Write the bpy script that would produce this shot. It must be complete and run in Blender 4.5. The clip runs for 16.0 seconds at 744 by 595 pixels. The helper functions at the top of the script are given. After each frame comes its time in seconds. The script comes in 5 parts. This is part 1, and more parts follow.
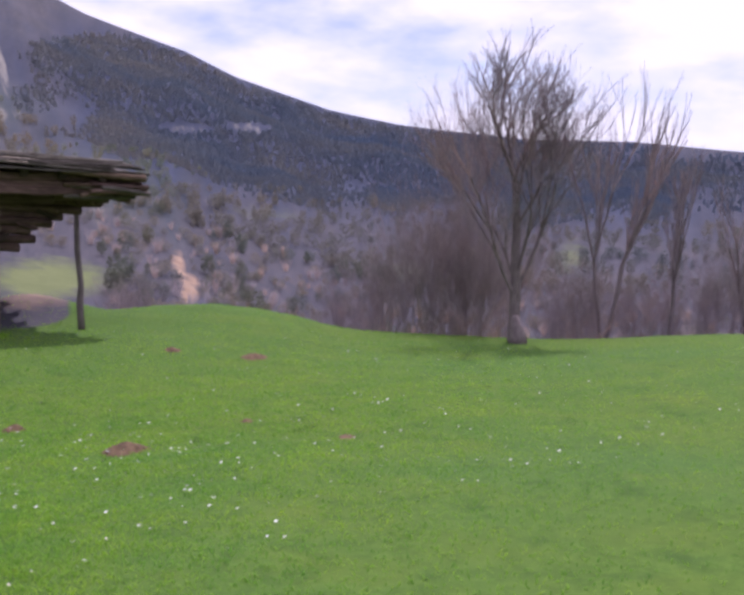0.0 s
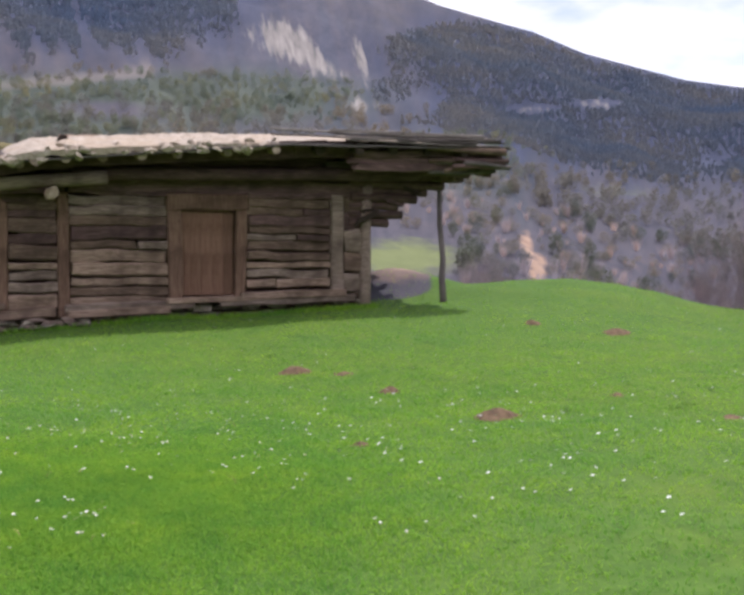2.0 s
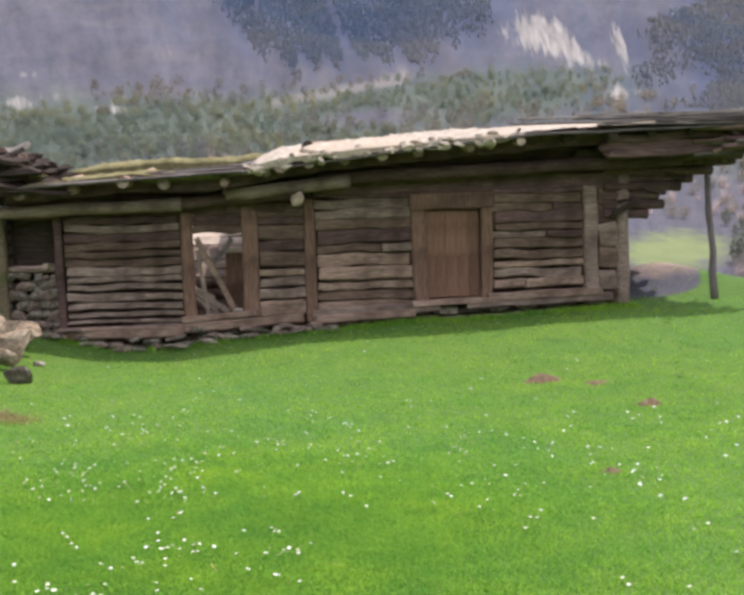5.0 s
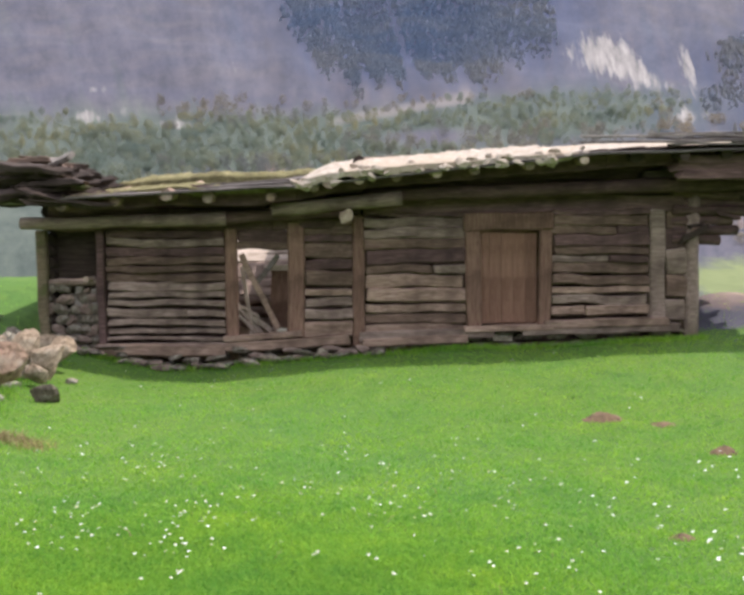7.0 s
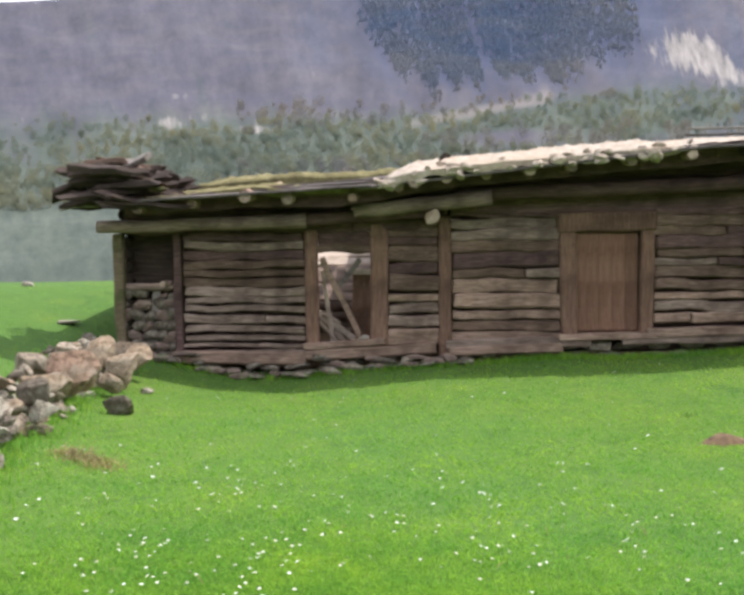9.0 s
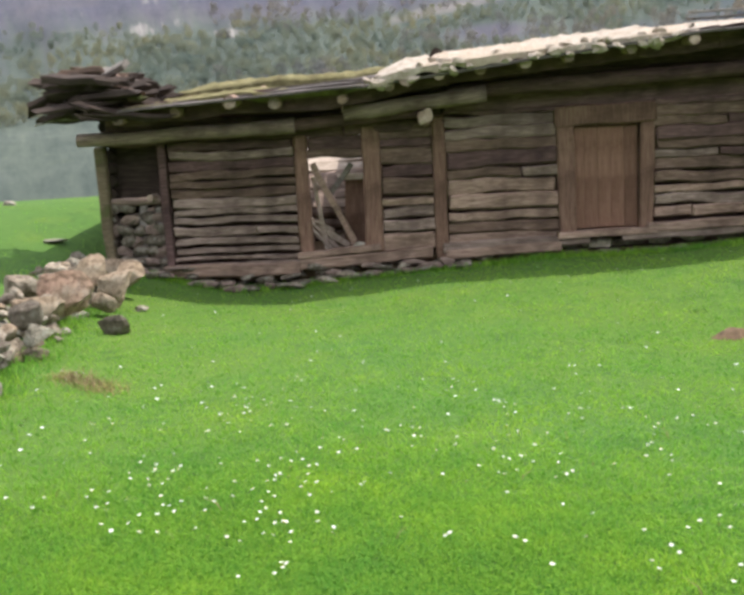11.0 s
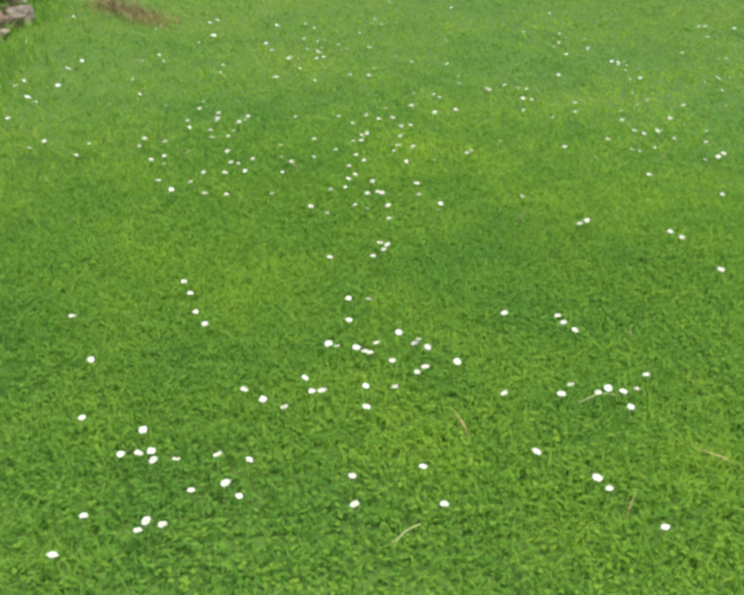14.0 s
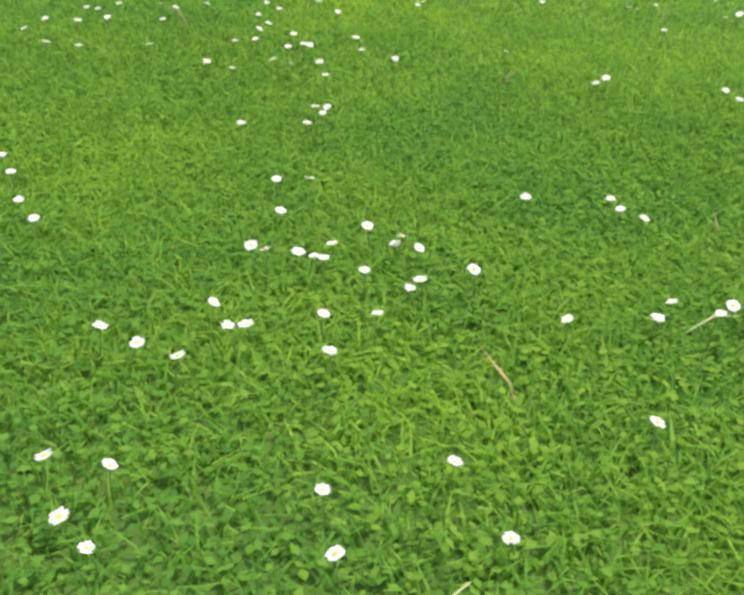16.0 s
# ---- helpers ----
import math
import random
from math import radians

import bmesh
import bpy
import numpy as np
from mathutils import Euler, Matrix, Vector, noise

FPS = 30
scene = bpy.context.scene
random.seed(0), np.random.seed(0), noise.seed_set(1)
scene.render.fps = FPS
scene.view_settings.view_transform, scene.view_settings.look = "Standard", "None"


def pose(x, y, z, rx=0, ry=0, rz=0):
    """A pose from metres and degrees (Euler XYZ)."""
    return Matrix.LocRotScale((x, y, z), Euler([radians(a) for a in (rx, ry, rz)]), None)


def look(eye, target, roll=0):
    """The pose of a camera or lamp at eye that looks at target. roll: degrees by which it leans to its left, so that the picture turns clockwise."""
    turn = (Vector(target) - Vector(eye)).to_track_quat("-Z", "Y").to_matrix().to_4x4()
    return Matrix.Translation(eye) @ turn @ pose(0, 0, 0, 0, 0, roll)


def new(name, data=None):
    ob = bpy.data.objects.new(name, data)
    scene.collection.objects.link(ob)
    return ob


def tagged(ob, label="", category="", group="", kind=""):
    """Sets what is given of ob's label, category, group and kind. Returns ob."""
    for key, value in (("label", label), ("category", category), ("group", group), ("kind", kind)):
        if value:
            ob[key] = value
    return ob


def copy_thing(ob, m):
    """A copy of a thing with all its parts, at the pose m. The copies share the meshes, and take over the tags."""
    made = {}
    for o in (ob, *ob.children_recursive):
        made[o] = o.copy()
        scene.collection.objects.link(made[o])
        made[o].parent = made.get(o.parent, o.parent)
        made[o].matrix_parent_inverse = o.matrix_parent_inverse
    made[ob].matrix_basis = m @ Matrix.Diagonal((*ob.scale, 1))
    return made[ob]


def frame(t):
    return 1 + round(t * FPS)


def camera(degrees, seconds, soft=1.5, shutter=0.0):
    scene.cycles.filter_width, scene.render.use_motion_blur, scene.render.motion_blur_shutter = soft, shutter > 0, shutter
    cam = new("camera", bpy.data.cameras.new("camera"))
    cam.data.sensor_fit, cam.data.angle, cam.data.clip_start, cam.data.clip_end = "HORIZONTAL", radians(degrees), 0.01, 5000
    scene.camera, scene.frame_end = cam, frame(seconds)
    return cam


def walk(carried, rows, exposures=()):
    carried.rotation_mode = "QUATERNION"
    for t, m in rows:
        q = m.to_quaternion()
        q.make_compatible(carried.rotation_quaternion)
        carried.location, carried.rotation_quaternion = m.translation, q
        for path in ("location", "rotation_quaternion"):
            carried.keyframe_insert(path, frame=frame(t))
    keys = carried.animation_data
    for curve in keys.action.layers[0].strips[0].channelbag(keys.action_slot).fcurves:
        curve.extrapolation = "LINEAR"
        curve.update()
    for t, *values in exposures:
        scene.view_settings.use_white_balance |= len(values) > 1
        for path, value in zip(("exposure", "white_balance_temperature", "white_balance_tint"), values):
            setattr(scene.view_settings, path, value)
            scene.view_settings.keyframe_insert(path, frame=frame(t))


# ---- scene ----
cam = camera(44.8, 16.0, soft=3.5)
PATH = [
    (0, (-0.32, -0.053, 1.842), (1.039, 1.413, 1.764), 1.2),
    (0.5, (-0.278, 0.088, 1.759), (0.885, 1.712, 1.663), 0.7),
    (1, (-0.281, 0.295, 1.698), (0.697, 2.036, 1.586), 0.9),
    (1.5, (-0.325, 0.366, 1.672), (0.512, 2.177, 1.549), 0.8),
    (2, (-0.43, 0.277, 1.687), (0.292, 2.137, 1.555), 0.6),
    (2.5, (-0.455, 0.302, 1.663), (0.183, 2.193, 1.531), 0.2),
    (3, (-0.428, 0.348, 1.637), (0.114, 2.269, 1.511), -0.4),
    (3.5, (-0.39, 0.363, 1.627), (0.049, 2.311, 1.518), -1.0),
    (4, (-0.23, 0.633, 1.624), (0.078, 2.606, 1.521), -1.6),
    (4.5, (-0.109, 0.858, 1.662), (0.109, 2.841, 1.531), -1.7),
    (7, (0.155, 1.768, 1.703), (0.196, 3.766, 1.616), -0.3),
    (7.5, (0.129, 2.01, 1.735), (0.111, 4.01, 1.723), 0.6),
    (8, (0.074, 2.227, 1.717), (0.01, 4.226, 1.689), 0.6),
    (8.5, (0.029, 2.437, 1.713), (-0.09, 4.432, 1.657), 0.2),
    (11, (-0.145, 2.854, 1.723), (-0.25, 4.83, 1.432), -2.8),
    (11.5, (-0.253, 3.041, 1.666), (-0.45, 4.987, 1.251), -2.3),
    (12, (-0.276, 3.219, 1.64), (-0.551, 5.121, 1.087), -2.2),
    (12.5, (-0.323, 3.319, 1.604), (-0.609, 5.171, 0.904), -1.6),
    (13, (-0.35, 3.38, 1.56), (-0.621, 5.176, 0.723), -1.4),
    (13.5, (-0.421, 3.464, 1.532), (-0.64, 5.222, 0.604), -0.4),
    (14, (-0.504, 3.657, 1.45), (-0.692, 5.387, 0.464), -0.1),
    (14.5, (-0.586, 3.911, 1.372), (-0.76, 5.597, 0.31), -0.1),
    (15, (-0.663, 4.202, 1.255), (-0.774, 5.797, 0.053), 0.1),
    (15.5, (-0.69, 4.397, 1.02), (-0.694, 5.988, -0.192), 1.4),
    (16, (-0.697, 4.475, 0.834), (-0.639, 6.154, -0.252), 2.9),
]
EXPOSURES = [(0.0, -0.36, 6100, 35), (1.5, -0.19, 6250, 25), (3.5, 0.13, 6400, 18), (7.0, 0.34, 6330, 17), (11.0, 0.37, 6400, 13), (12.5, 0.12, 6300, 13), (14.5, -0.01, 6450, 13), (16.0, 0.06, 6450, 13)]
walk(cam, [(t, look(eye, target, roll)) for t, eye, target, roll in PATH], EXPOSURES)

# ---- light: bright spring sky with broken cloud, sun high behind the hut ----
SUN_EL, SUN_AZ = radians(64), radians(60)
world = bpy.data.worlds.new("sky")
scene.world = world
world.use_nodes = True
wt = world.node_tree
wt.nodes.clear()
w_out = wt.nodes.new("ShaderNodeOutputWorld")
w_bg = wt.nodes.new("ShaderNodeBackground")
w_bg.inputs["Strength"].default_value = 0.15
w_sky = wt.nodes.new("ShaderNodeTexSky")
w_sky.sky_type = "NISHITA"
w_sky.sun_disc = False
w_sky.sun_elevation = SUN_EL
w_sky.sun_rotation = SUN_AZ
w_sky.air_density, w_sky.dust_density, w_sky.ozone_density = 1.0, 0.6, 2.0
w_co = wt.nodes.new("ShaderNodeTexCoord")
w_map = wt.nodes.new("ShaderNodeMapping")
w_map.inputs["Scale"].default_value = (2.0, 2.0, 5.5)
w_map.inputs["Location"].default_value = (0.35, 0.2, 0.1)
w_noise = wt.nodes.new("ShaderNodeTexNoise")
w_noise.inputs["Scale"].default_value = 1.5
w_noise.inputs["Detail"].default_value = 6
w_noise.inputs["Roughness"].default_value = 0.5
w_ramp = wt.nodes.new("ShaderNodeValToRGB")
w_ramp.color_ramp.elements[0].position = 0.35
w_ramp.color_ramp.elements[0].color = (0.08, 0.08, 0.08, 1)
w_ramp.color_ramp.elements[1].position = 0.49
w_mix = wt.nodes.new("ShaderNodeMixRGB")
w_mix.inputs["Color2"].default_value = (8.6, 8.85, 9.4, 1)
wt.links.new(w_co.outputs["Generated"], w_map.inputs["Vector"])
wt.links.new(w_map.outputs["Vector"], w_noise.inputs["Vector"])
wt.links.new(w_noise.outputs["Fac"], w_ramp.inputs["Fac"])
wt.links.new(w_ramp.outputs["Color"], w_mix.inputs["Fac"])
wt.links.new(w_sky.outputs["Color"], w_mix.inputs["Color1"])
wt.links.new(w_mix.outputs["Color"], w_bg.inputs["Color"])
wt.links.new(w_bg.outputs["Background"], w_out.inputs["Surface"])

sun_data = bpy.data.lights.new("sun", "SUN")
sun_data.energy, sun_data.angle, sun_data.color = 4.15, radians(0.6), (1.0, 0.95, 0.87)
sun = new("sun", sun_data)
to_sun = Vector((math.sin(SUN_AZ) * math.cos(SUN_EL), math.cos(SUN_AZ) * math.cos(SUN_EL), math.sin(SUN_EL)))
sun.matrix_world = look(to_sun * 60, (0, 0, 0))


# ---- materials ----
class Nodes:
    """A small builder for node materials."""

    def __init__(self, name, rough=0.8, spec=0.3):
        self.mat = bpy.data.materials.new(name)
        self.mat.use_nodes = True
        self.t = self.mat.node_tree
        self.bsdf = self.t.nodes["Principled BSDF"]
        self.out = self.t.nodes["Material Output"]
        self.bsdf.inputs["Roughness"].default_value = rough
        self.bsdf.inputs["Specular IOR Level"].default_value = spec
        self.co = self.t.nodes.new("ShaderNodeTexCoord")

    def noise(self, scale, detail=4, rough=0.6, stretch=(1, 1, 1), space="Object"):
        m = self.t.nodes.new("ShaderNodeMapping")
        m.inputs["Scale"].default_value = stretch
        n = self.t.nodes.new("ShaderNodeTexNoise")
        n.inputs["Scale"].default_value = scale
        n.inputs["Detail"].default_value = detail
        n.inputs["Roughness"].default_value = rough
        self.t.links.new(self.co.outputs[space], m.inputs["Vector"])
        self.t.links.new(m.outputs["Vector"], n.inputs["Vector"])
        return n.outputs["Fac"]

    def noise_on(self, name, scale, detail=4, rough=0.6):
        """Noise laid over a vector that the mesh carries."""
        a = self.t.nodes.new("ShaderNodeAttribute")
        a.attribute_name = name
        n = self.t.nodes.new("ShaderNodeTexNoise")
        n.inputs["Scale"].default_value = scale
        n.inputs["Detail"].default_value = detail
        n.inputs["Roughness"].default_value = rough
        self.t.links.new(a.outputs["Vector"], n.inputs["Vector"])
        return n.outputs["Fac"]

    def ramp(self, fac, stops):
        r = self.t.nodes.new("ShaderNodeValToRGB")
        e = r.color_ramp.elements
        while len(e) < len(stops):
            e.new(0.5)
        for el, (p, c) in zip(e, stops):
            el.position = p
            el.color = (*c, 1) if len(c) == 3 else c
        self.t.links.new(fac, r.inputs["Fac"])
        return r.outputs["Color"]

    def mix(self, fac, a, b, mode="MIX"):
        n = self.t.nodes.new("ShaderNodeMixRGB")
        n.blend_type = mode
        for key, v in (("Fac", fac), ("Color1", a), ("Color2", b)):
            if isinstance(v, (int, float)):
                n.inputs[key].default_value = v
            elif isinstance(v, tuple):
                n.inputs[key].default_value = (*v, 1)
            else:
                self.t.links.new(v, n.inputs[key])
        return n.outputs["Color"]

    def math(self, op, a, b=0.0):
        n = self.t.nodes.new("ShaderNodeMath")
        n.operation = op
        for i, v in enumerate((a, b)):
            if isinstance(v, (int, float)):
                n.inputs[i].default_value = v
            else:
                self.t.links.new(v, n.inputs[i])
        return n.outputs[0]

    def random(self):
        return self.t.nodes.new("ShaderNodeObjectInfo").outputs["Random"]

    def island(self):
        return self.t.nodes.new("ShaderNodeNewGeometry").outputs["Random Per Island"]

    def attribute(self, name):
        n = self.t.nodes.new("ShaderNodeAttribute")
        n.attribute_name = name
        return n.outputs["Color"]

    def attribute_alpha(self, name):
        n = self.t.nodes.new("ShaderNodeAttribute")
        n.attribute_name = name
        return n.outputs["Alpha"]

    def split(self, col):
        n = self.t.nodes.new("ShaderNodeSeparateColor")
        self.t.links.new(col, n.inputs[0])
        return n.outputs

    def color(self, c):
        self.t.links.new(c, self.bsdf.inputs["Base Color"])
        return self

    def bump(self, h, strength=0.4, dist=0.02):
        b = self.t.nodes.new("ShaderNodeBump")
        b.inputs["Strength"].default_value = strength
        b.inputs["Distance"].default_value = dist
        self.t.links.new(h, b.inputs["Height"])
        self.t.links.new(b.outputs["Normal"], self.bsdf.inputs["Normal"])
        return self

    def translucent(self, col, fac):
        tr = self.t.nodes.new("ShaderNodeBsdfTranslucent")
        ms = self.t.nodes.new("ShaderNodeMixShader")
        ms.inputs[0].default_value = fac
        self.t.links.new(col, tr.inputs["Color"])
        self.t.links.new(self.bsdf.outputs[0], ms.inputs[1])
        self.t.links.new(tr.outputs[0], ms.inputs[2])
        self.t.links.new(ms.outputs[0], self.out.inputs["Surface"])
        return self


def wood(name, dark, mid, pale, along=(0.6, 9, 9), moss=0.0, rough=0.85):
    """Weathered timber: grain along local x, checks, grey bleaching, per-piece tone."""
    n = Nodes(name, rough, 0.2)
    grain = n.noise(5.0, 6, 0.65, along)
    stain = n.noise(1.3, 3, 0.6)
    c = n.ramp(grain, [(0.25, dark), (0.5, mid), (0.78, pale)])
    c = n.mix(n.ramp(stain, [(0.42, (0, 0, 0)), (0.62, (0.5, 0.5, 0.5))]), c, dark)
    blot = n.noise(4.5, 5, 0.7, (0.5, 1, 1))
    c = n.mix(n.ramp(blot, [(0.5, (0, 0, 0)), (0.68, (0.6, 0.6, 0.6))]), c, dark)
    tone = n.ramp(n.random(), [(0, (0.82, 0.80, 0.78)), (1, (1.15, 1.12, 1.1))])
    c = n.mix(1.0, c, tone, "MULTIPLY")
    if moss:
        m = n.ramp(n.noise(3.0, 5, 0.7), [(0.5, (0, 0, 0)), (0.62, (moss, moss, moss))])
        c = n.mix(m, c, (0.085, 0.10, 0.03))
    n.color(c)
    n.bump(n.noise(7.0, 6, 0.7, along), 0.6, 0.015)
    return n.mat


M_LOG = wood("weathered_log", (0.10, 0.066, 0.049), (0.35, 0.245, 0.187), (0.59, 0.46, 0.37))
M_LOG_MID = wood("grey_brown_log", (0.085, 0.06, 0.048), (0.29, 0.22, 0.18), (0.50, 0.41, 0.35))
# two darkened log colours that paint in shade under the roof and indoors
M_SHADE_DARK = wood("shade_dark_log", (0.022, 0.016, 0.013), (0.055, 0.040, 0.032), (0.115, 0.088, 0.072))
M_SHADE_BROWN = wood("shade_brown_log", (0.05, 0.032, 0.029), (0.132, 0.082, 0.074), (0.25, 0.168, 0.152))
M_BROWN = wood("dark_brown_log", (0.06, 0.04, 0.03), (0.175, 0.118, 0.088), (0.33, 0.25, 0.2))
M_POST = wood("brown_post", (0.08, 0.047, 0.034), (0.205, 0.125, 0.09), (0.33, 0.22, 0.16), along=(9, 9, 0.6))
M_DOOR = wood("reddish_plank", (0.12, 0.063, 0.042), (0.225, 0.13, 0.09), (0.32, 0.20, 0.145), along=(12, 12, 0.5))
M_PALE = wood("bleached_wood", (0.28, 0.22, 0.17), (0.60, 0.51, 0.43), (0.80, 0.72, 0.63))
M_GREY = wood("grey_board", (0.10, 0.088, 0.075), (0.25, 0.225, 0.20), (0.45, 0.42, 0.39))
M_ROOF = wood("weathered_roof_board", (0.05, 0.043, 0.04), (0.13, 0.113, 0.103), (0.27, 0.245, 0.23))
M_MOSSY = wood("mossy_log", (0.06, 0.05, 0.03), (0.17, 0.135, 0.085), (0.30, 0.25, 0.17), moss=0.8)
M_BARK = wood("grey_bark", (0.13, 0.105, 0.112), (0.22, 0.183, 0.192), (0.33, 0.28, 0.288), along=(5, 5, 1))


def make_end():
    n = Nodes("cut_log_end", 0.85, 0.2)
    c = n.ramp(n.noise(9, 4), [(0.3, (0.19, 0.14, 0.11)), (0.7, (0.46, 0.375, 0.315))])
    tone = n.ramp(n.random(), [(0, (0.6, 0.58, 0.56)), (1, (1.25, 1.2, 1.15))])
    n.color(n.mix(1.0, c, tone, "MULTIPLY"))
    return n.mat


M_END = make_end()


def make_earth():
    n = Nodes("dry_earth_and_chaff", 0.95, 0.1)
    c = n.ramp(n.noise(6, 6, 0.7), [(0.25, (0.20, 0.155, 0.115)), (0.5, (0.43, 0.37, 0.305)), (0.75, (0.64, 0.58, 0.51))])
    patch = n.ramp(n.noise(0.8, 3), [(0.45, (0, 0, 0)), (0.6, (0.7, 0.7, 0.7))])
    n.color(n.mix(patch, c, (0.45, 0.36, 0.27)))
    n.bump(n.noise(14, 6, 0.75), 0.9, 0.04)
    return n.mat


def make_moss():
    n = Nodes("moss_and_turf", 0.95, 0.1)
    c = n.ramp(n.noise(4, 6, 0.7), [(0.3, (0.10, 0.085, 0.045)), (0.55, (0.20, 0.18, 0.085)), (0.75, (0.34, 0.29, 0.18))])
    n.color(c)
    n.bump(n.noise(18, 6, 0.75), 0.8, 0.04)
    return n.mat


M_EARTH, M_MOSS = make_earth(), make_moss()


def stone_mat(name, a, b, c3, lichen=0.3):
    n = Nodes(name, 0.9, 0.25)
    c = n.ramp(n.noise(3.2, 6, 0.65), [(0.28, a), (0.5, b), (0.72, c3)])
    tone = n.ramp(n.random(), [(0, (0.7, 0.66, 0.62)), (0.5, (1, 0.97, 0.93)), (1, (1.2, 1.18, 1.15))])
    c = n.mix(1.0, c, tone, "MULTIPLY")
    m = n.ramp(n.noise(5.5, 5, 0.75), [(0.55, (0, 0, 0)), (0.63, (lichen, lichen, lichen))])
    c = n.mix(m, c, (0.62, 0.62, 0.55))
    pit = n.ramp(n.noise(13, 6, 0.75), [(0.36, (0.45, 0.43, 0.41)), (0.52, (1, 1, 1)), (0.7, (1.15, 1.13, 1.1))])
    c = n.mix(1.0, c, pit, "MULTIPLY")
    stain = n.ramp(n.noise(2.1, 4, 0.6), [(0.5, (0, 0, 0)), (0.64, (0.5, 0.5, 0.5))])
    c = n.mix(stain, c, (0.13, 0.12, 0.08))
    n.color(c)
    n.bump(n.noise(9, 7, 0.75), 1.0, 0.05)
    return n.mat


M_STONE = stone_mat("grey_brown_stone", (0.17, 0.14, 0.105), (0.35, 0.30, 0.235), (0.50, 0.445, 0.37), 0.3)
M_STONE_DARK = stone_mat("dark_field_stone", (0.09, 0.075, 0.06), (0.17, 0.145, 0.115), (0.27, 0.235, 0.195), 0.25)
M_STONE_RED = stone_mat("reddish_stone", (0.20, 0.13, 0.092), (0.33, 0.225, 0.165), (0.45, 0.34, 0.26), 0.2)
M_STONE_TAN = stone_mat("tan_slab_stone", (0.17, 0.125, 0.085), (0.31, 0.24, 0.17), (0.43, 0.35, 0.265), 0.15)
M_STONE_WHITE = stone_mat("lichen_white_stone", (0.20, 0.175, 0.14), (0.36, 0.33, 0.27), (0.52, 0.49, 0.42), 0.5)
M_STONE_BLUE = stone_mat("blue_grey_stone", (0.20, 0.21, 0.23), (0.33, 0.34, 0.37), (0.46, 0.47, 0.50), 0.3)


def make_ground():
    """Meadow near by; further out bare scrub, dark evergreen wood and rock, each where the cover says."""
    n = Nodes("ground_cover", 0.95, 0.15)
    fine = n.noise(9.0, 8, 0.7)
    mid = n.noise(0.9, 5, 0.6)
    big = n.noise(0.16, 3, 0.5)
    turf = n.ramp(fine, [(0.28, (0.049, 0.098, 0.016)), (0.5, (0.074, 0.147, 0.023)), (0.72, (0.106, 0.190, 0.033))])
    turf = n.mix(n.ramp(mid, [(0.38, (0, 0, 0)), (0.66, (0.55, 0.55, 0.55))]), turf, (0.100, 0.160, 0.026))
    turf = n.mix(n.ramp(big, [(0.42, (0, 0, 0)), (0.62, (0.4, 0.4, 0.4))]), turf, (0.054, 0.138, 0.036))
    turf = n.mix(n.ramp(n.noise(2.4, 5, 0.7), [(0.54, (0, 0, 0)), (0.66, (0.6, 0.6, 0.6))]), turf, (0.040, 0.092, 0.018))
    turf = n.mix(n.ramp(n.noise(1.1, 4, 0.6), [(0.55, (0, 0, 0)), (0.7, (0.4, 0.4, 0.4))]), turf, (0.125, 0.185, 0.028))
    streak = n.noise_on("lie", 0.6, 7, 0.62)
    gully = n.noise_on("lie", 0.32, 4, 0.6)
    patch = n.noise(0.03, 6, 0.65)
    grain = n.noise(0.5, 5, 0.75)
    # blue-grey haze of the distance is mixed into the far scrub and wood colours
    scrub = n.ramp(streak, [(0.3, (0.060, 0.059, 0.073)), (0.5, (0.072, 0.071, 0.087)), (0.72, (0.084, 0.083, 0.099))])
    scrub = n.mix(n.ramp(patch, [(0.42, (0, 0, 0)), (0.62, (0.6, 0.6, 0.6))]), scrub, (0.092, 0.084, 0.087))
    hazy_wood = n.ramp(streak, [(0.3, (0.031, 0.040, 0.067)), (0.55, (0.040, 0.050, 0.083)), (0.75, (0.050, 0.059, 0.094))])
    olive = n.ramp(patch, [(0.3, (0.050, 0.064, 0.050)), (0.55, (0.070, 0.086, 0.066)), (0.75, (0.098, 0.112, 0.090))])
    rock = n.ramp(n.noise_on("lie", 2.6, 7, 0.75), [(0.34, (0.10, 0.098, 0.095)), (0.5, (0.215, 0.20, 0.185)), (0.66, (0.32, 0.30, 0.28))])
    cover = n.split(n.attribute("cover"))
    scrub_green = n.attribute_alpha("cover")
    ragged = n.math("MULTIPLY", n.math("SUBTRACT", n.noise(0.35, 5, 0.7), 0.5), 1.2)
    far = n.math("MULTIPLY", n.math("SUBTRACT", streak, 0.5), 2.2)

    def edge(ch, wob):
        v = n.math("ADD", cover[ch], wob)
        return n.ramp(v, [(0.42, (0, 0, 0)), (0.58, (1, 1, 1))])

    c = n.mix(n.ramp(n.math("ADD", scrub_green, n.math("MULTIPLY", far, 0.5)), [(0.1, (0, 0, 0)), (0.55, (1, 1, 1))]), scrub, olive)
    c = n.mix(n.ramp(n.math("ADD", cover[2], n.math("MULTIPLY", far, 0.6)), [(0.2, (0, 0, 0)), (0.8, (1, 1, 1))]), c, hazy_wood)
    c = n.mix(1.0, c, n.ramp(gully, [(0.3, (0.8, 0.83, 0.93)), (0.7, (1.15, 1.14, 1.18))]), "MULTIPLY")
    thick = n.noise_on("clumping", 1.1, 8, 0.72)
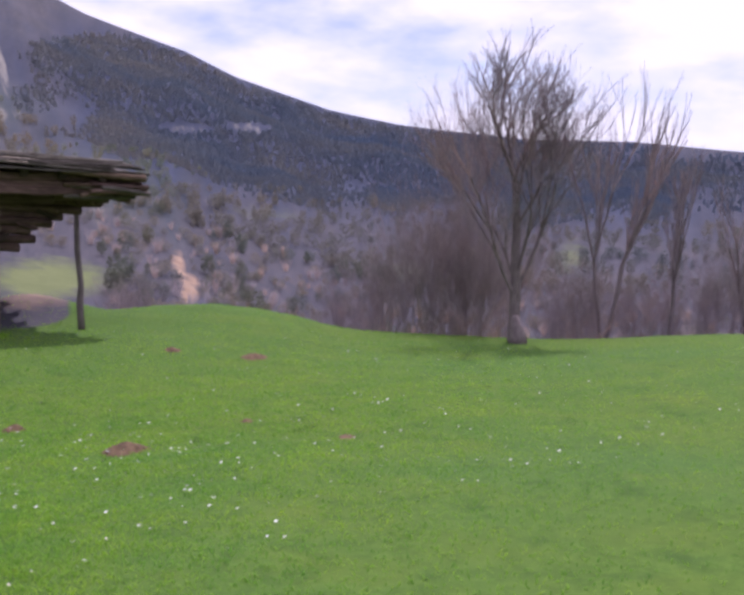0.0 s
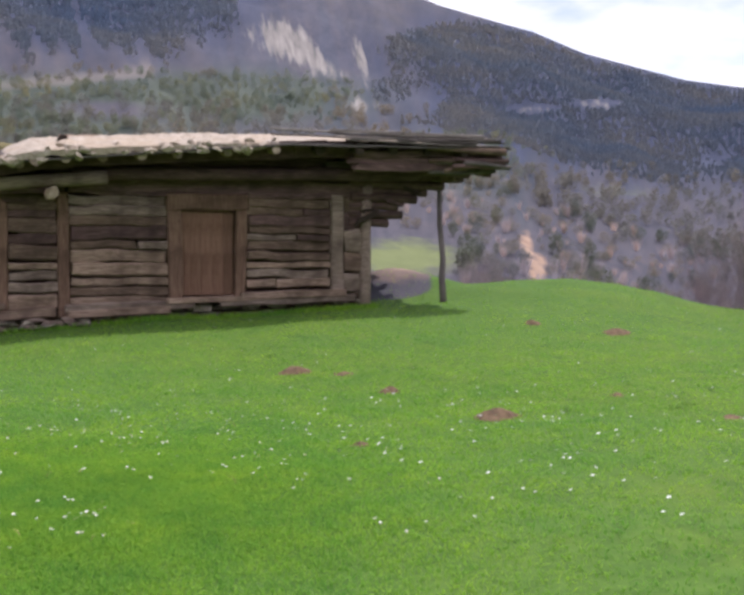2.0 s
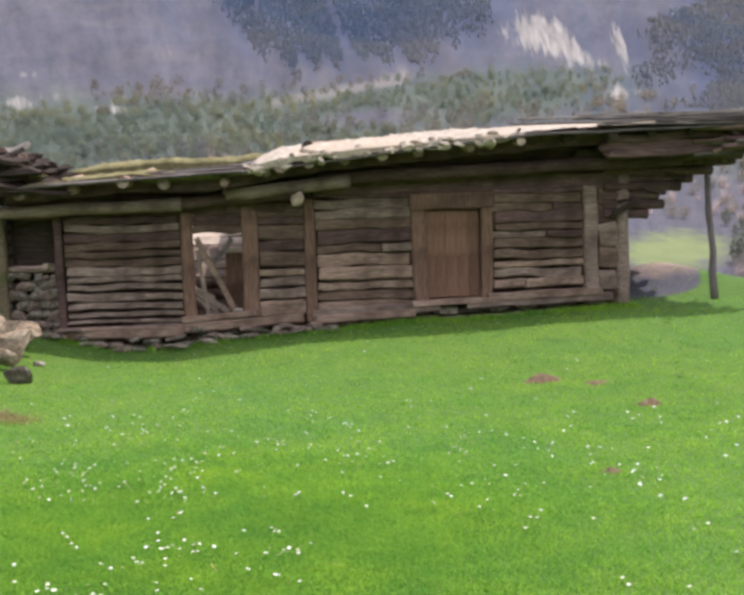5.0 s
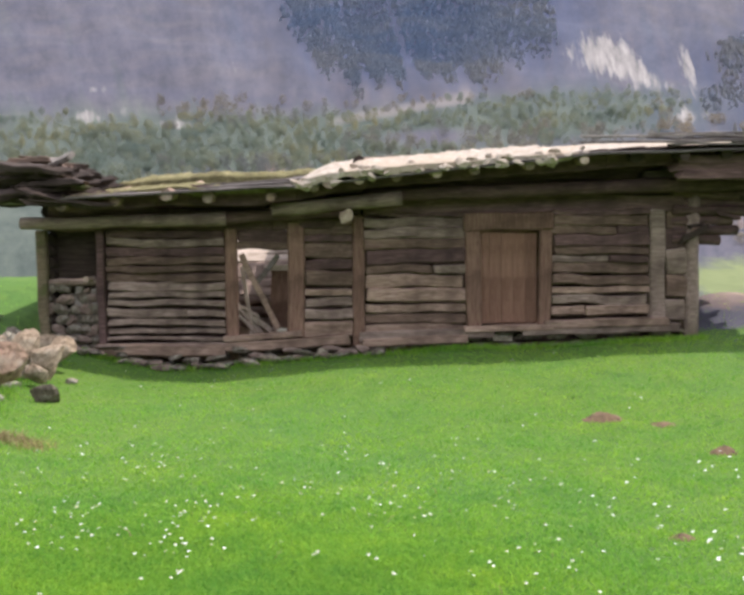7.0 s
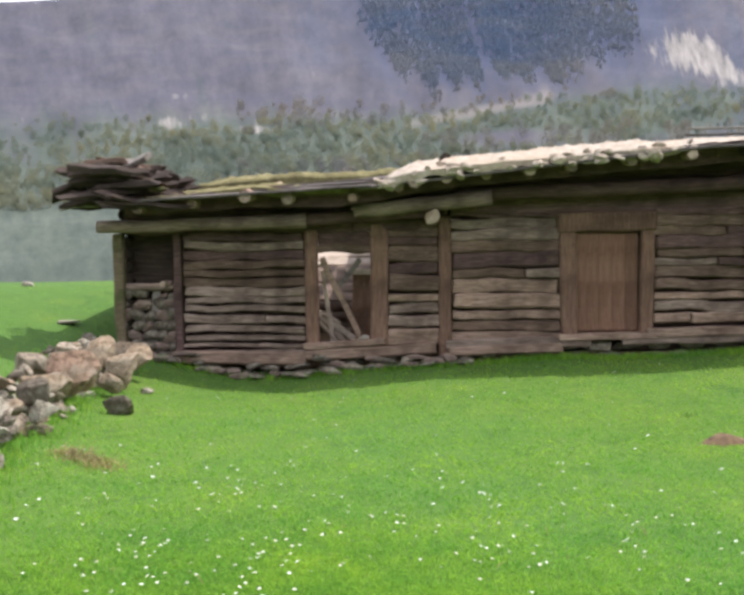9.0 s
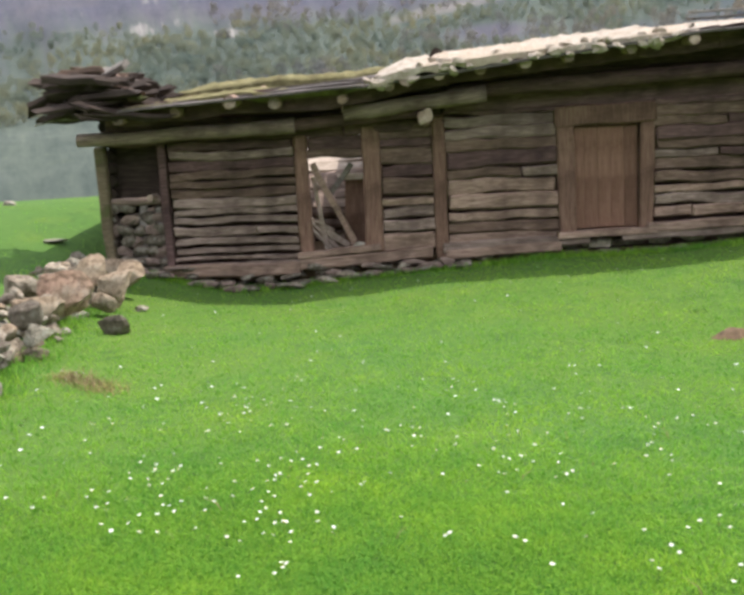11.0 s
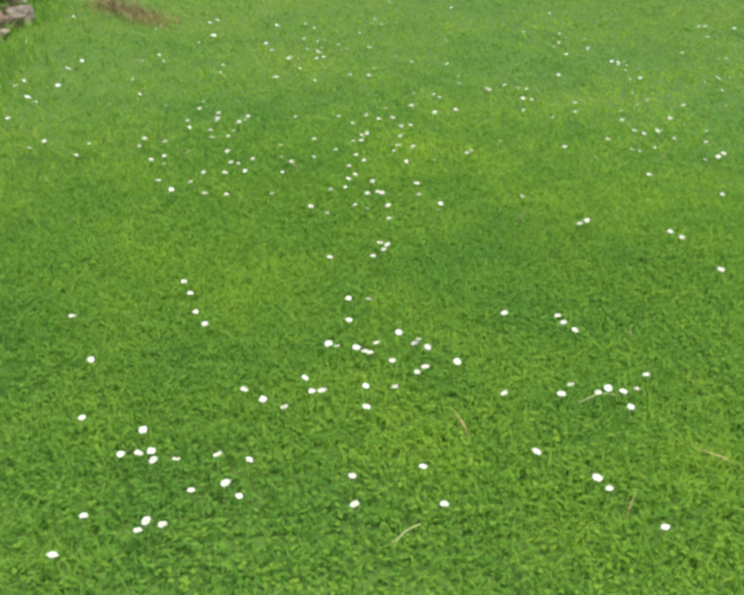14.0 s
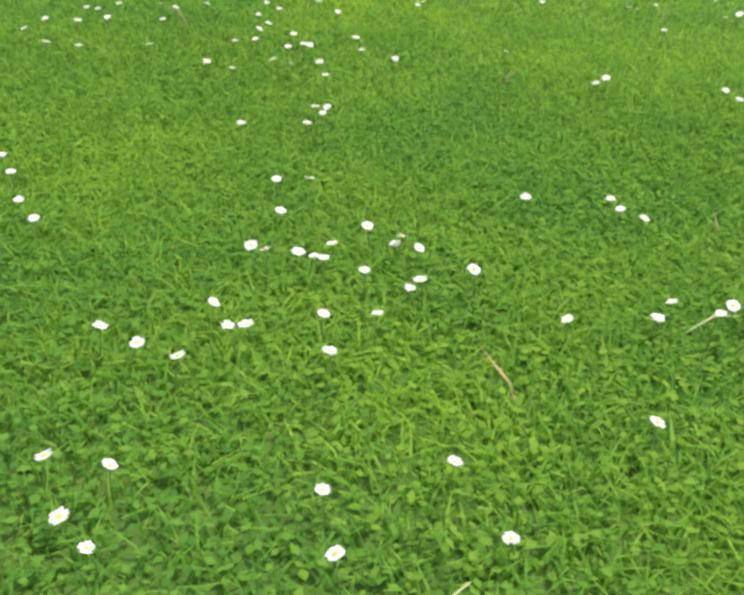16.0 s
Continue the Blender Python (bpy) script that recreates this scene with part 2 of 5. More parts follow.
    c = n.mix(1.0, c, n.ramp(thick, [(0.32, (0.70, 0.74, 0.76)), (0.5, (1, 1, 1)), (0.68, (1.24, 1.2, 1.16))]), "MULTIPLY")
    c = n.mix(n.ramp(n.math("ADD", cover[1], n.math("MULTIPLY", n.math("SUBTRACT", n.noise_on("lie", 1.9, 7, 0.72), 0.5), 2.4)), [(0.36, (0, 0, 0)), (0.66, (0.9, 0.9, 0.9))]), c, rock)
    patches = n.split(n.attribute("patches"))
    wob = n.math("MULTIPLY", ragged, 0.9)
    field = n.ramp(grain, [(0.3, (0.145, 0.178, 0.07)), (0.7, (0.168, 0.198, 0.08))])
    soil = n.ramp(grain, [(0.3, (0.24, 0.155, 0.11)), (0.7, (0.40, 0.29, 0.215))])
    c = n.mix(n.ramp(n.math("ADD", patches[1], wob), [(0.3, (0, 0, 0)), (0.75, (0.9, 0.9, 0.9))]), c, field)
    c = n.mix(n.ramp(n.math("ADD", patches[2], n.math("MULTIPLY", far, 0.4)), [(0.25, (0, 0, 0)), (0.9, (0.75, 0.75, 0.75))]), c, (0.185, 0.165, 0.155))
    c = n.mix(n.ramp(n.math("ADD", patches[0], wob), [(0.35, (0, 0, 0)), (0.75, (1, 1, 1))]), c, soil)
    c = n.mix(1.0, c, n.ramp(grain, [(0.3, (0.93, 0.93, 0.94)), (0.7, (1.06, 1.06, 1.06))]), "MULTIPLY")
    c = n.mix(edge(0, n.math("MULTIPLY", ragged, 0.5)), c, turf)
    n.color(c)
    n.bump(n.noise(16, 6, 0.7), 0.35, 0.02)
    return n.mat


M_GROUND = make_ground()


def leaf(name, a, b, c3, trans=0.35, scale=1.2):
    n = Nodes(name, 0.9, 0.08)
    c = n.ramp(n.island(), [(0, a), (0.5, b), (1, c3)])
    p = n.ramp(n.noise(scale, 4), [(0.35, (0.84, 0.92, 0.96)), (0.65, (1.2, 1.1, 0.94))])
    q = n.ramp(n.noise(scale * 0.28, 3), [(0.35, (0.80, 0.88, 0.98)), (0.65, (1.2, 1.08, 0.92))])
    c = n.mix(1.0, n.mix(1.0, c, p, "MULTIPLY"), q, "MULTIPLY")
    n.color(c)
    n.translucent(c, trans)
    return n.mat


M_GRASS = leaf("grass_blade", (0.13, 0.315, 0.05), (0.215, 0.445, 0.06), (0.32, 0.53, 0.09), 0.57, 3.2)
M_CLOVER = leaf("clover_leaf", (0.115, 0.275, 0.045), (0.175, 0.365, 0.05), (0.235, 0.43, 0.065), 0.55, 4.5)
M_WEED = leaf("dock_leaf", (0.05, 0.105, 0.03), (0.07, 0.14, 0.036), (0.09, 0.17, 0.045), 0.35)
M_DRY = leaf("dry_straw", (0.17, 0.125, 0.065), (0.30, 0.23, 0.13), (0.44, 0.36, 0.22), 0.2)


def plain(name, col, rough=0.6, spread=0.15, scale=20):
    n = Nodes(name, rough, 0.3)
    lo, hi = tuple(v * (1 - spread) for v in col), tuple(min(1, v * (1 + spread)) for v in col)
    n.color(n.ramp(n.noise(scale, 3), [(0.3, lo), (0.7, hi)]))
    return n.mat


M_PETAL = plain("white_petal", (0.62, 0.65, 0.60), 0.6, 0.12, 60)
M_YOLK = plain("yellow_floret", (0.75, 0.50, 0.05), 0.7)
M_STEM = plain("green_stem", (0.12, 0.24, 0.05), 0.6)
M_STALK = plain("pale_stalk", (0.50, 0.54, 0.24), 0.6)
M_SOIL = plain("molehill_soil", (0.14, 0.092, 0.055), 0.95, 0.5, 12)
M_TWIG = leaf("bare_twigs", (0.36, 0.30, 0.325), (0.48, 0.405, 0.43), (0.6, 0.52, 0.54), 0.6, 0.2)
M_GREYWOOD = leaf("distant_bare_wood", (0.165, 0.165, 0.162), (0.198, 0.197, 0.19), (0.235, 0.232, 0.222), 0.5, 0.02)
# far evergreens: paler, bluer needles paint the haze in front of them
M_HAZY_SPRUCE = leaf("hazy_evergreen_needles", (0.085, 0.10, 0.10), (0.105, 0.122, 0.118), (0.13, 0.146, 0.138), 0.5, 0.02)
M_HAZY_PINE = leaf("hazy_pine_needles", (0.25, 0.285, 0.36), (0.27, 0.305, 0.38), (0.295, 0.33, 0.405), 0.7, 0.02)
M_SCRUB = leaf("grey_brown_scrub", (0.17, 0.162, 0.152), (0.23, 0.22, 0.205), (0.29, 0.276, 0.255), 0.6, 0.3)
# greyed and lightened green, with the haze in the colour
M_OLIVE = leaf("hazy_olive_foliage", (0.17, 0.195, 0.155), (0.20, 0.226, 0.178), (0.235, 0.258, 0.205), 0.6, 0.12)
M_VALLEY = leaf("valley_foliage", (0.105, 0.128, 0.108), (0.135, 0.158, 0.132), (0.18, 0.198, 0.165), 0.5, 0.12)


# ---- mesh helpers ----
rng = np.random.default_rng(7)


def link(name, me, material, parent=None, label=""):
    ob = new(name, me)
    if material is not None and not me.materials:
        me.materials.append(material)
    if parent is not None:
        ob.parent = parent
    if label:
        ob["label"] = label
    return ob


def part(name, bm, material, parent, label=""):
    """Links a bmesh as one mesh object under a thing or a part."""
    me = bpy.data.meshes.new(name)
    bm.to_mesh(me)
    bm.free()
    return link(name, me, material, parent, label)


def thing(name, label, category, group="", kind="", at=(0, 0, 0)):
    ob = new(name)
    ob.location = at
    return tagged(ob, label, category, group, kind)


def soup(name, verts, faces, material, smooth=False):
    """One mesh from arrays of vertices and equal-sided faces."""
    verts, faces = np.asarray(verts, np.float32), np.asarray(faces, np.int32)
    me = bpy.data.meshes.new(name)
    k = faces.shape[1]
    me.vertices.add(len(verts))
    me.vertices.foreach_set("co", verts.ravel())
    me.loops.add(faces.size)
    me.loops.foreach_set("vertex_index", faces.ravel())
    me.polygons.add(len(faces))
    me.polygons.foreach_set("loop_start", np.arange(0, faces.size, k, dtype=np.int32))
    me.polygons.foreach_set("loop_total", np.full(len(faces), k, np.int32))
    me.polygons.foreach_set("use_smooth", np.full(len(faces), smooth))
    me.update(calc_edges=True)
    me.materials.append(material)
    return me


def wobble(p, scale, seed):
    return noise.noise(Vector((p[0] * scale + seed * 3.1, p[1] * scale - seed * 1.7, p[2] * scale + seed)))


def tube(bm, points, radii, sides=8, caps=True, rough=0.0, seed=0.0):
    """A tapered tube through points; rough: uneven surface as a share of the radius."""
    rings = []
    points = [Vector(p) for p in points]
    for i, p in enumerate(points):
        d = (points[min(i + 1, len(points) - 1)] - points[max(i - 1, 0)]).normalized()
        a = d.orthogonal().normalized() if abs(d.z) > 0.9 else d.cross(Vector((0, 0, 1))).normalized()
        b = d.cross(a)
        ring = []
        for k in range(sides):
            w = 2 * math.pi * k / sides
            off = a * math.cos(w) + b * math.sin(w)
            r = radii[i] * (1 + rough * wobble(p + off * radii[i], 6.0, seed))
            ring.append(bm.verts.new(p + off * r))
        rings.append(ring)
    for r0, r1 in zip(rings, rings[1:]):
        for k in range(sides):
            f = bm.faces.new((r0[k], r0[(k + 1) % sides], r1[(k + 1) % sides], r1[k]))
            f.smooth = True
    if caps:
        bm.faces.new(rings[0][::-1])
        bm.faces.new(rings[-1])
    return rings


def log_bm(length, r, seed, bend=0.02, squash=1.0, taper=0.08):
    """A log along local x, centred, uneven, slightly bowed."""
    bm = bmesh.new()
    n = max(4, int(length / 0.35))
    pts, rad = [], []
    for i in range(n + 1):
        u = i / n
        x = (u - 0.5) * length
        pts.append((x, bend * wobble((x, 0, 0), 0.9, seed), bend * wobble((x, 5, 0), 0.9, seed + 3)))
        rad.append(r * (1 + taper * (u - 0.5)))
    tube(bm, pts, rad, 8, True, 0.22, seed)
    for v in bm.verts:
        v.co.y *= squash
    return bm


def board_bm(lx, ly, lz, seed, warp=0.01, cuts=3, ragged=0.0):
    """A board lx long, ly deep, lz high, with worn edges and a slight warp."""
    bm = bmesh.new()
    bmesh.ops.create_cube(bm, size=1.0)
    long_axis = max(range(3), key=lambda i: (lx, ly, lz)[i])
    es = [e for e in bm.edges if abs((e.verts[0].co - e.verts[1].co)[long_axis]) > 0.5]
    bmesh.ops.subdivide_edges(bm, edges=es, cuts=cuts, use_grid_fill=True)
    for v in bm.verts:
        v.co = Vector((v.co.x * lx, v.co.y * ly, v.co.z * lz))
    bmesh.ops.bevel(bm, geom=list(bm.edges), offset=min(lx, ly, lz) * 0.14, segments=1, affect="EDGES", clamp_overlap=True)
    for v in bm.verts:
        p = v.co.copy()
        v.co += Vector((wobble(p, 1.7, seed), wobble(p, 1.7, seed + 9), wobble(p, 1.7, seed + 17))) * warp
        if ragged and abs(p[long_axis]) > (lx, ly, lz)[long_axis] * 0.45:
            v.co[long_axis] += ragged * wobble(p, 9, seed + 4)
    return bm


def stone_bm(sx, sy, sz, seed, sub=2, rough=0.24):
    """A field stone with broken flats and chipped, uneven faces."""
    bm = bmesh.new()
    bmesh.ops.create_icosphere(bm, subdivisions=sub, radius=1.0)
    rs = random.Random(int(seed * 1000) + 17)
    flats = []
    for _ in range(9):
        d = Vector((rs.gauss(0, 1), rs.gauss(0, 1), rs.gauss(0, 1))).normalized()
        flats.append((d, rs.uniform(0.46, 0.82)))
    for v in bm.verts:
        p = v.co.normalized()
        q = Vector([math.copysign(abs(c) ** 0.75, c) for c in p])
        q *= 1 + rough * wobble(p, 1.1, seed)
        for d, far in flats:
            over = q.dot(d) - far
            if over > 0:
                q -= d * over * 0.92
        q *= 1 + 0.06 * wobble(p, 3.5, seed + 5) + 0.045 * wobble(p, 8.0, seed + 8)
        v.co = Vector((q.x * sx, q.y * sy, q.z * sz)) * 0.72
    return bm


# ---- terrain ----
EYE_AT = (0.0, 1.0)
RIDGE_AZ = (-180, -120, -70, -40, -23, -17.7, -11.5, -3, 6, 13, 16, 22, 25, 31, 34, 40, 44.5, 52, 59, 65, 90, 130, 180)
RIDGE_EL = (9, 9, 10, 13, 15.2, 16.3, 17, 16.9, 17.6, 17.7, 17.2, 15.6, 14.3, 12.6, 11.3, 9.5, 8.7, 7.9, 7.64, 6.9, 6, 8, 9)
RIDGE_R = 640.0


def smooth(v, a, b):
    u = np.clip((v - a) / (b - a), 0, 1)
    return u * u * (3 - 2 * u)


def lumps(x, y, scale, seed):
    """Cheap smooth noise from crossed waves."""
    rs = np.random.default_rng(seed)
    out = np.zeros_like(x)
    for i in range(7):
        a, ph = rs.uniform(0, 2 * math.pi), rs.uniform(0, 6.28)
        k = 2 * math.pi / (scale * rs.uniform(0.55, 1.7))
        out = out + np.sin((x * math.cos(a) + y * math.sin(a)) * k + ph)
    return out / 4.0


def crest_at(az):
    return np.interp(az, (-180, -90, -50, -28, -18, 16, 22, 40, 70, 95, 140, 180), (70, 60, 40, 26, 25, 27, 21.5, 20.0, 20.5, 40, 60, 70))


def height(x, y):
    x, y = np.asarray(x, float), np.asarray(y, float)
    dx, dy = x - EYE_AT[0], y - EYE_AT[1]
    r, az = np.hypot(dx, dy), np.degrees(np.arctan2(dx, dy))
    z = 0.06 - 0.2 * np.exp(-(((y - 9.8) / 3.2) ** 2) - ((x - 2.2) / 3.6) ** 2)
    z = z + smooth(y, 11, 15.5) * np.interp(x, (-9, -5.2, -4.2, -3, -2, 0, 3, 5.5, 9), (0.2, 0.22, 0.08, -0.14, -0.17, 0.04, 0.16, 0.26, 0.3)) * (1 - 0.75 * smooth(az, 36, 44))
    mound = np.exp(-(((x - 11.0) ** 2 + (y - 18.2) ** 2) / (2 * 2.6**2)))
    z = z + 0.06 * mound * lumps(x, y, 1.5, 14) + 0.40 * np.exp(-(((x - 11.0) ** 2 + (y - 17.9) ** 2) / (2 * 2.0**2)))
    z = z + 0.34 * smooth(az, 54, 68) * smooth(r, 9, 18) * (1 - smooth(az, 90, 120))
    z = z + 0.02 * lumps(x, y, 2.3, 3) + 0.008 * lumps(x, y, 0.7, 4)
    # the bank rising beyond the stone line, past the low end of the hut
    off = np.interp(y, (4.6, 7.4, 9.5, 12.5, 15.2, 16.4), (-2.45, -3.25, -3.95, -4.5, -4.95, -5.2)) - x
    s = np.clip(off + 0.2, 0, 8) * 0.9 + np.clip(y - 14, 0, 12) * 0.55 * smooth(off, -0.3, 0.8)
    z = z + 1.0 * smooth(s, 0.4, 6.5) * smooth(y, 6, 9) * smooth(off, -0.3, 0.6)
    z = z + 0.6 * np.exp(-(((x - 7.5) / 1.2) ** 2) - ((y - 19.6) / 1.2) ** 2)
    crest = crest_at(az)
    deep = np.interp(az, (-180, -60, -25, 15, 30, 38, 80, 120, 180), (3, 3, 2.2, 2.4, 3.0, 6, 6, 4, 3))
    over = np.clip(r - crest, 0, None)
    z = z - deep * (1 - np.exp(-((over / 14.0) ** 2)))
    # the valley side and the mountain
    foot = np.interp(az, (-180, -30, 20, 32, 45, 180), (95, 70, 58, 62, 80, 95))
    el = np.interp(az, RIDGE_AZ, RIDGE_EL)
    top = 1.7 + RIDGE_R * np.tan(np.radians(el))
    t = np.clip((r - foot) / (RIDGE_R - foot), 0, 1)
    rise = (top + deep) * (0.62 * t + 0.38 * t * t)
    side = smooth(t, 0.03, 0.2) * (1 - smooth(t, 0.72, 0.98))
    rise = rise + side * r * (0.010 * lumps(x, y, 170, 11) + 0.007 * lumps(az * 10, r * 0.16, 34, 12) + 0.0016 * lumps(x, y, 24, 13))
    back = np.clip((r - RIDGE_R) / 500, 0, 1)
    return z + np.maximum(rise, 0) - back * 90


def az_r(x, y):
    dx, dy = np.asarray(x, float) - EYE_AT[0], np.asarray(y, float) - EYE_AT[1]
    return np.degrees(np.arctan2(dx, dy)), np.hypot(dx, dy)


def elevation(x, y):
    az, r = az_r(x, y)
    return np.degrees(np.arctan2(height(x, y) - 1.7, r))


def blob(a, e, a0, e0, wa, we, tilt=0.0):
    da, de = a - a0, e - e0
    c, k = math.cos(radians(tilt)), math.sin(radians(tilt))
    return np.exp(-(((da * c + de * k) / wa) ** 2) - ((de * c - da * k) / we) ** 2)


def covers(x, y):
    """Meadow, bare rock, dark wood and green scrub, as shares."""
    az, r = az_r(x, y)
    e = elevation(x, y)
    crest = crest_at(az)
    meadow = 1 - smooth(r, crest + 0.5, crest + 4)
    bank = smooth(np.asarray(y, float), 17.0, 18.4) * smooth(az, 14, 17) * (1 - smooth(az, 23.5, 26))
    meadow = meadow * (1 - bank)
    rock = 0.95 * blob(az, e, 15.6, 12.0, 2.0, 1.1, -25) + 0.7 * blob(az, e, 17.6, 10.9, 1.9, 0.6, -35) + 0.65 * blob(az, e, 20.4, 10.8, 0.5, 1.9, 14)
    rock = rock + 0.9 * blob(az, e, 20.2, 8.2, 0.8, 0.45) + 0.75 * blob(az, e, -16.0, 8.5, 0.9, 0.5) + 0.6 * blob(az, e, -15.4, 10.1, 0.5, 0.25) + 0.5 * blob(az, e, -13.8, 8.9, 0.4, 0.4) + 0.6 * blob(az, e, -10.8, 8.2, 1.6, 0.25)
    rock = rock + 0.5 * blob(az, e, 31.0, 8.0, 1.6, 0.4) + 0.5 * blob(az, e, 35.0, 8.2, 1.6, 0.35)
    woods = 1.35 * blob(az, e, 4.5, 15.0, 9.5, 4.4) + 1.3 * blob(az, e, 36, 8.6, 14, 5.0) + 0.8 * blob(az, e, 58, 5, 14, 3.4) + 0.5 * blob(az, e, 26, 12, 5, 1.6)
    green = 1.0 * blob(az, e, -9, 6.8, 18, 2.0) + 0.9 * blob(az, e, 13, 8.8, 8, 1.3) + 0.8 * blob(az, e, 2.5, 8.2, 5, 0.6) + 0.5 * blob(az, e, 27, 5, 7, 2.5)
    brown = blob(az, e, 5, 7.6, 4.2, 0.7)
    far = smooth(r, 70, 110)
    near_side = 0.7 * smooth(-az, 9, 14) * (1 - smooth(e, 5, 8)) * (1 - smooth(-az, 60, 80))
    return tuple(np.clip(v, 0, 1) for v in (meadow, rock * smooth(r, 45, 60), woods * far, np.maximum(green * far * (1 - brown), near_side)))


def patches(x, y):
    """Bare soil and dull far fields, as shares."""
    az, r = az_r(x, y)
    e = elevation(x, y)
    soil = 1.0 * blob(az, e, 30.8, -0.2, 0.4, 0.9) + 0.95 * blob(az, e, 31.6, -2.0, 0.6, 1.2) + 0.35 * blob(az, e, 38, -1.5, 5, 1.0)
    field = 1.0 * blob(az, e, 23.0, -1.3, 4.0, 1.3) + 0.55 * blob(az, e, 55.5, 0.5, 1.6, 1.6) + 0.5 * blob(az, e, 45, -0.5, 3, 1.2) + 0.4 * blob(az, e, 36, 3, 4, 0.7) + 0.2 * blob(az, e, -22, 1.5, 7, 2.4)
    away = smooth(r, 36, 46)
    heap = 0.5 * np.exp(-(((np.asarray(x) - 7.7) / 1.4) ** 2) - ((np.asarray(y) - 19.6) / 1.4) ** 2)
    return np.clip(soil * away + heap, 0, 1), np.clip(field * away, 0, 1)


def track(x, y):
    """The pale track and the bare spurs under the upper wood, as a share."""
    az, r = az_r(x, y)
    e = elevation(x, y)
    line = np.exp(-(((e - 8.7 - 0.16 * az) / 0.3) ** 2)) * smooth(az, -3, 0) * (1 - smooth(az, 7, 8.5))
    spurs = np.exp(-(((e - 10.2) / 0.9) ** 2)) * np.clip(lumps(az, az * 0, 2.2, 41), 0, 1) * smooth(az, -9, -6) * (1 - smooth(az, 9, 12))
    return np.clip(line + 0.6 * spurs, 0, 1) * smooth(r, 90, 120)


def build_ground():
    na = 420
    radii = np.concatenate([[0.0], np.linspace(0.35, 30, 96), np.geomspace(30.5, 1250, 110)])
    # finer steps of angle ahead, where the camera looks
    u = np.linspace(-1, 1, na, endpoint=False)
    ang = np.radians(12 + 180 * (0.42 * u + 0.58 * u**3))
    A, R = np.meshgrid(ang, radii[1:], indexing="ij")
    X, Y = EYE_AT[0] + R * np.sin(A), EYE_AT[1] + R * np.cos(A)
    V = np.stack([X, Y, height(X, Y)], -1)
    nr = V.shape[1]
    idx = np.arange(na * nr).reshape(na, nr)
    nxt = np.roll(idx, -1, 0)
    faces = np.stack([idx[:, :-1], idx[:, 1:], nxt[:, 1:], nxt[:, :-1]], -1).reshape(-1, 4)
    verts = V.reshape(-1, 3)
    centre = len(verts)
    verts = np.vstack([verts, [[EYE_AT[0], EYE_AT[1], float(height(EYE_AT[0], EYE_AT[1]))]]])
    cap = np.stack([idx[:, 0], nxt[:, 0], np.full(na, centre), np.full(na, centre)], -1)
    me = bpy.data.meshes.new("ground")
    me.from_pydata([tuple(v) for v in verts], [], [tuple(f)[::-1] for f in faces.tolist()] + [(c[2], c[1], c[0]) for c in cap.tolist()])
    me.polygons.foreach_set("use_smooth", np.full(len(me.polygons), True))
    m, k, w, g = covers(verts[:, 0], verts[:, 1])
    layer = me.attributes.new("cover", "FLOAT_COLOR", "POINT")
    layer.data.foreach_set("color", np.stack([m, k, w, g], -1).astype(np.float32).ravel())
    soil, field = patches(verts[:, 0], verts[:, 1])
    layer = me.attributes.new("patches", "FLOAT_COLOR", "POINT")
    layer.data.foreach_set("color", np.stack([soil, field, track(verts[:, 0], verts[:, 1]), soil * 0], -1).astype(np.float32).ravel())
    az, _ = az_r(verts[:, 0], verts[:, 1])
    layer = me.attributes.new("lie", "FLOAT_VECTOR", "POINT")
    layer.data.foreach_set("vector", np.stack([az + 0.25 * elevation(verts[:, 0], verts[:, 1]), 0.2 * elevation(verts[:, 0], verts[:, 1]), az * 0], -1).astype(np.float32).ravel())
    layer = me.attributes.new("clumping", "FLOAT_VECTOR", "POINT")
    layer.data.foreach_set("vector", np.stack([az, 0.8 * elevation(verts[:, 0], verts[:, 1]), az * 0], -1).astype(np.float32).ravel())
    me.materials.append(M_GROUND)
    return tagged(new("ground", me), "green daisy meadow running out to a bare wooded mountain", "ground", kind="structure")


build_ground()


def gz(x, y):
    return float(height(x, y))


# ---- the log hut ----
WALL_Y = 16.8
hut = thing("log_hut", "old weathered log hut with a sagging earth-covered roof", "hut", at=(0, 0, 0))


def put(name, bm, mat, parent, at, rx=0, ry=0, rz=0, label=""):
    ob = part(name, bm, mat, parent, label)
    ob.matrix_basis = pose(*at, rx, ry, rz)
    return ob


def eave(x):
    """Height of the rafters' underside along the front."""
    return float(np.interp(x, (-5.6, -4.35, -3.5, -2.6, -2.1, -1.1, -0.3, 0.3, 1.45, 2.9, 4.6, 6.0, 8.6), (2.62, 2.45, 2.52, 2.60, 2.56, 2.58, 2.76, 2.84, 2.93, 3.05, 3.17, 3.22, 3.24)))


FRONT_Y, BACK_Y, PITCH = 15.75, 21.0, 0.125


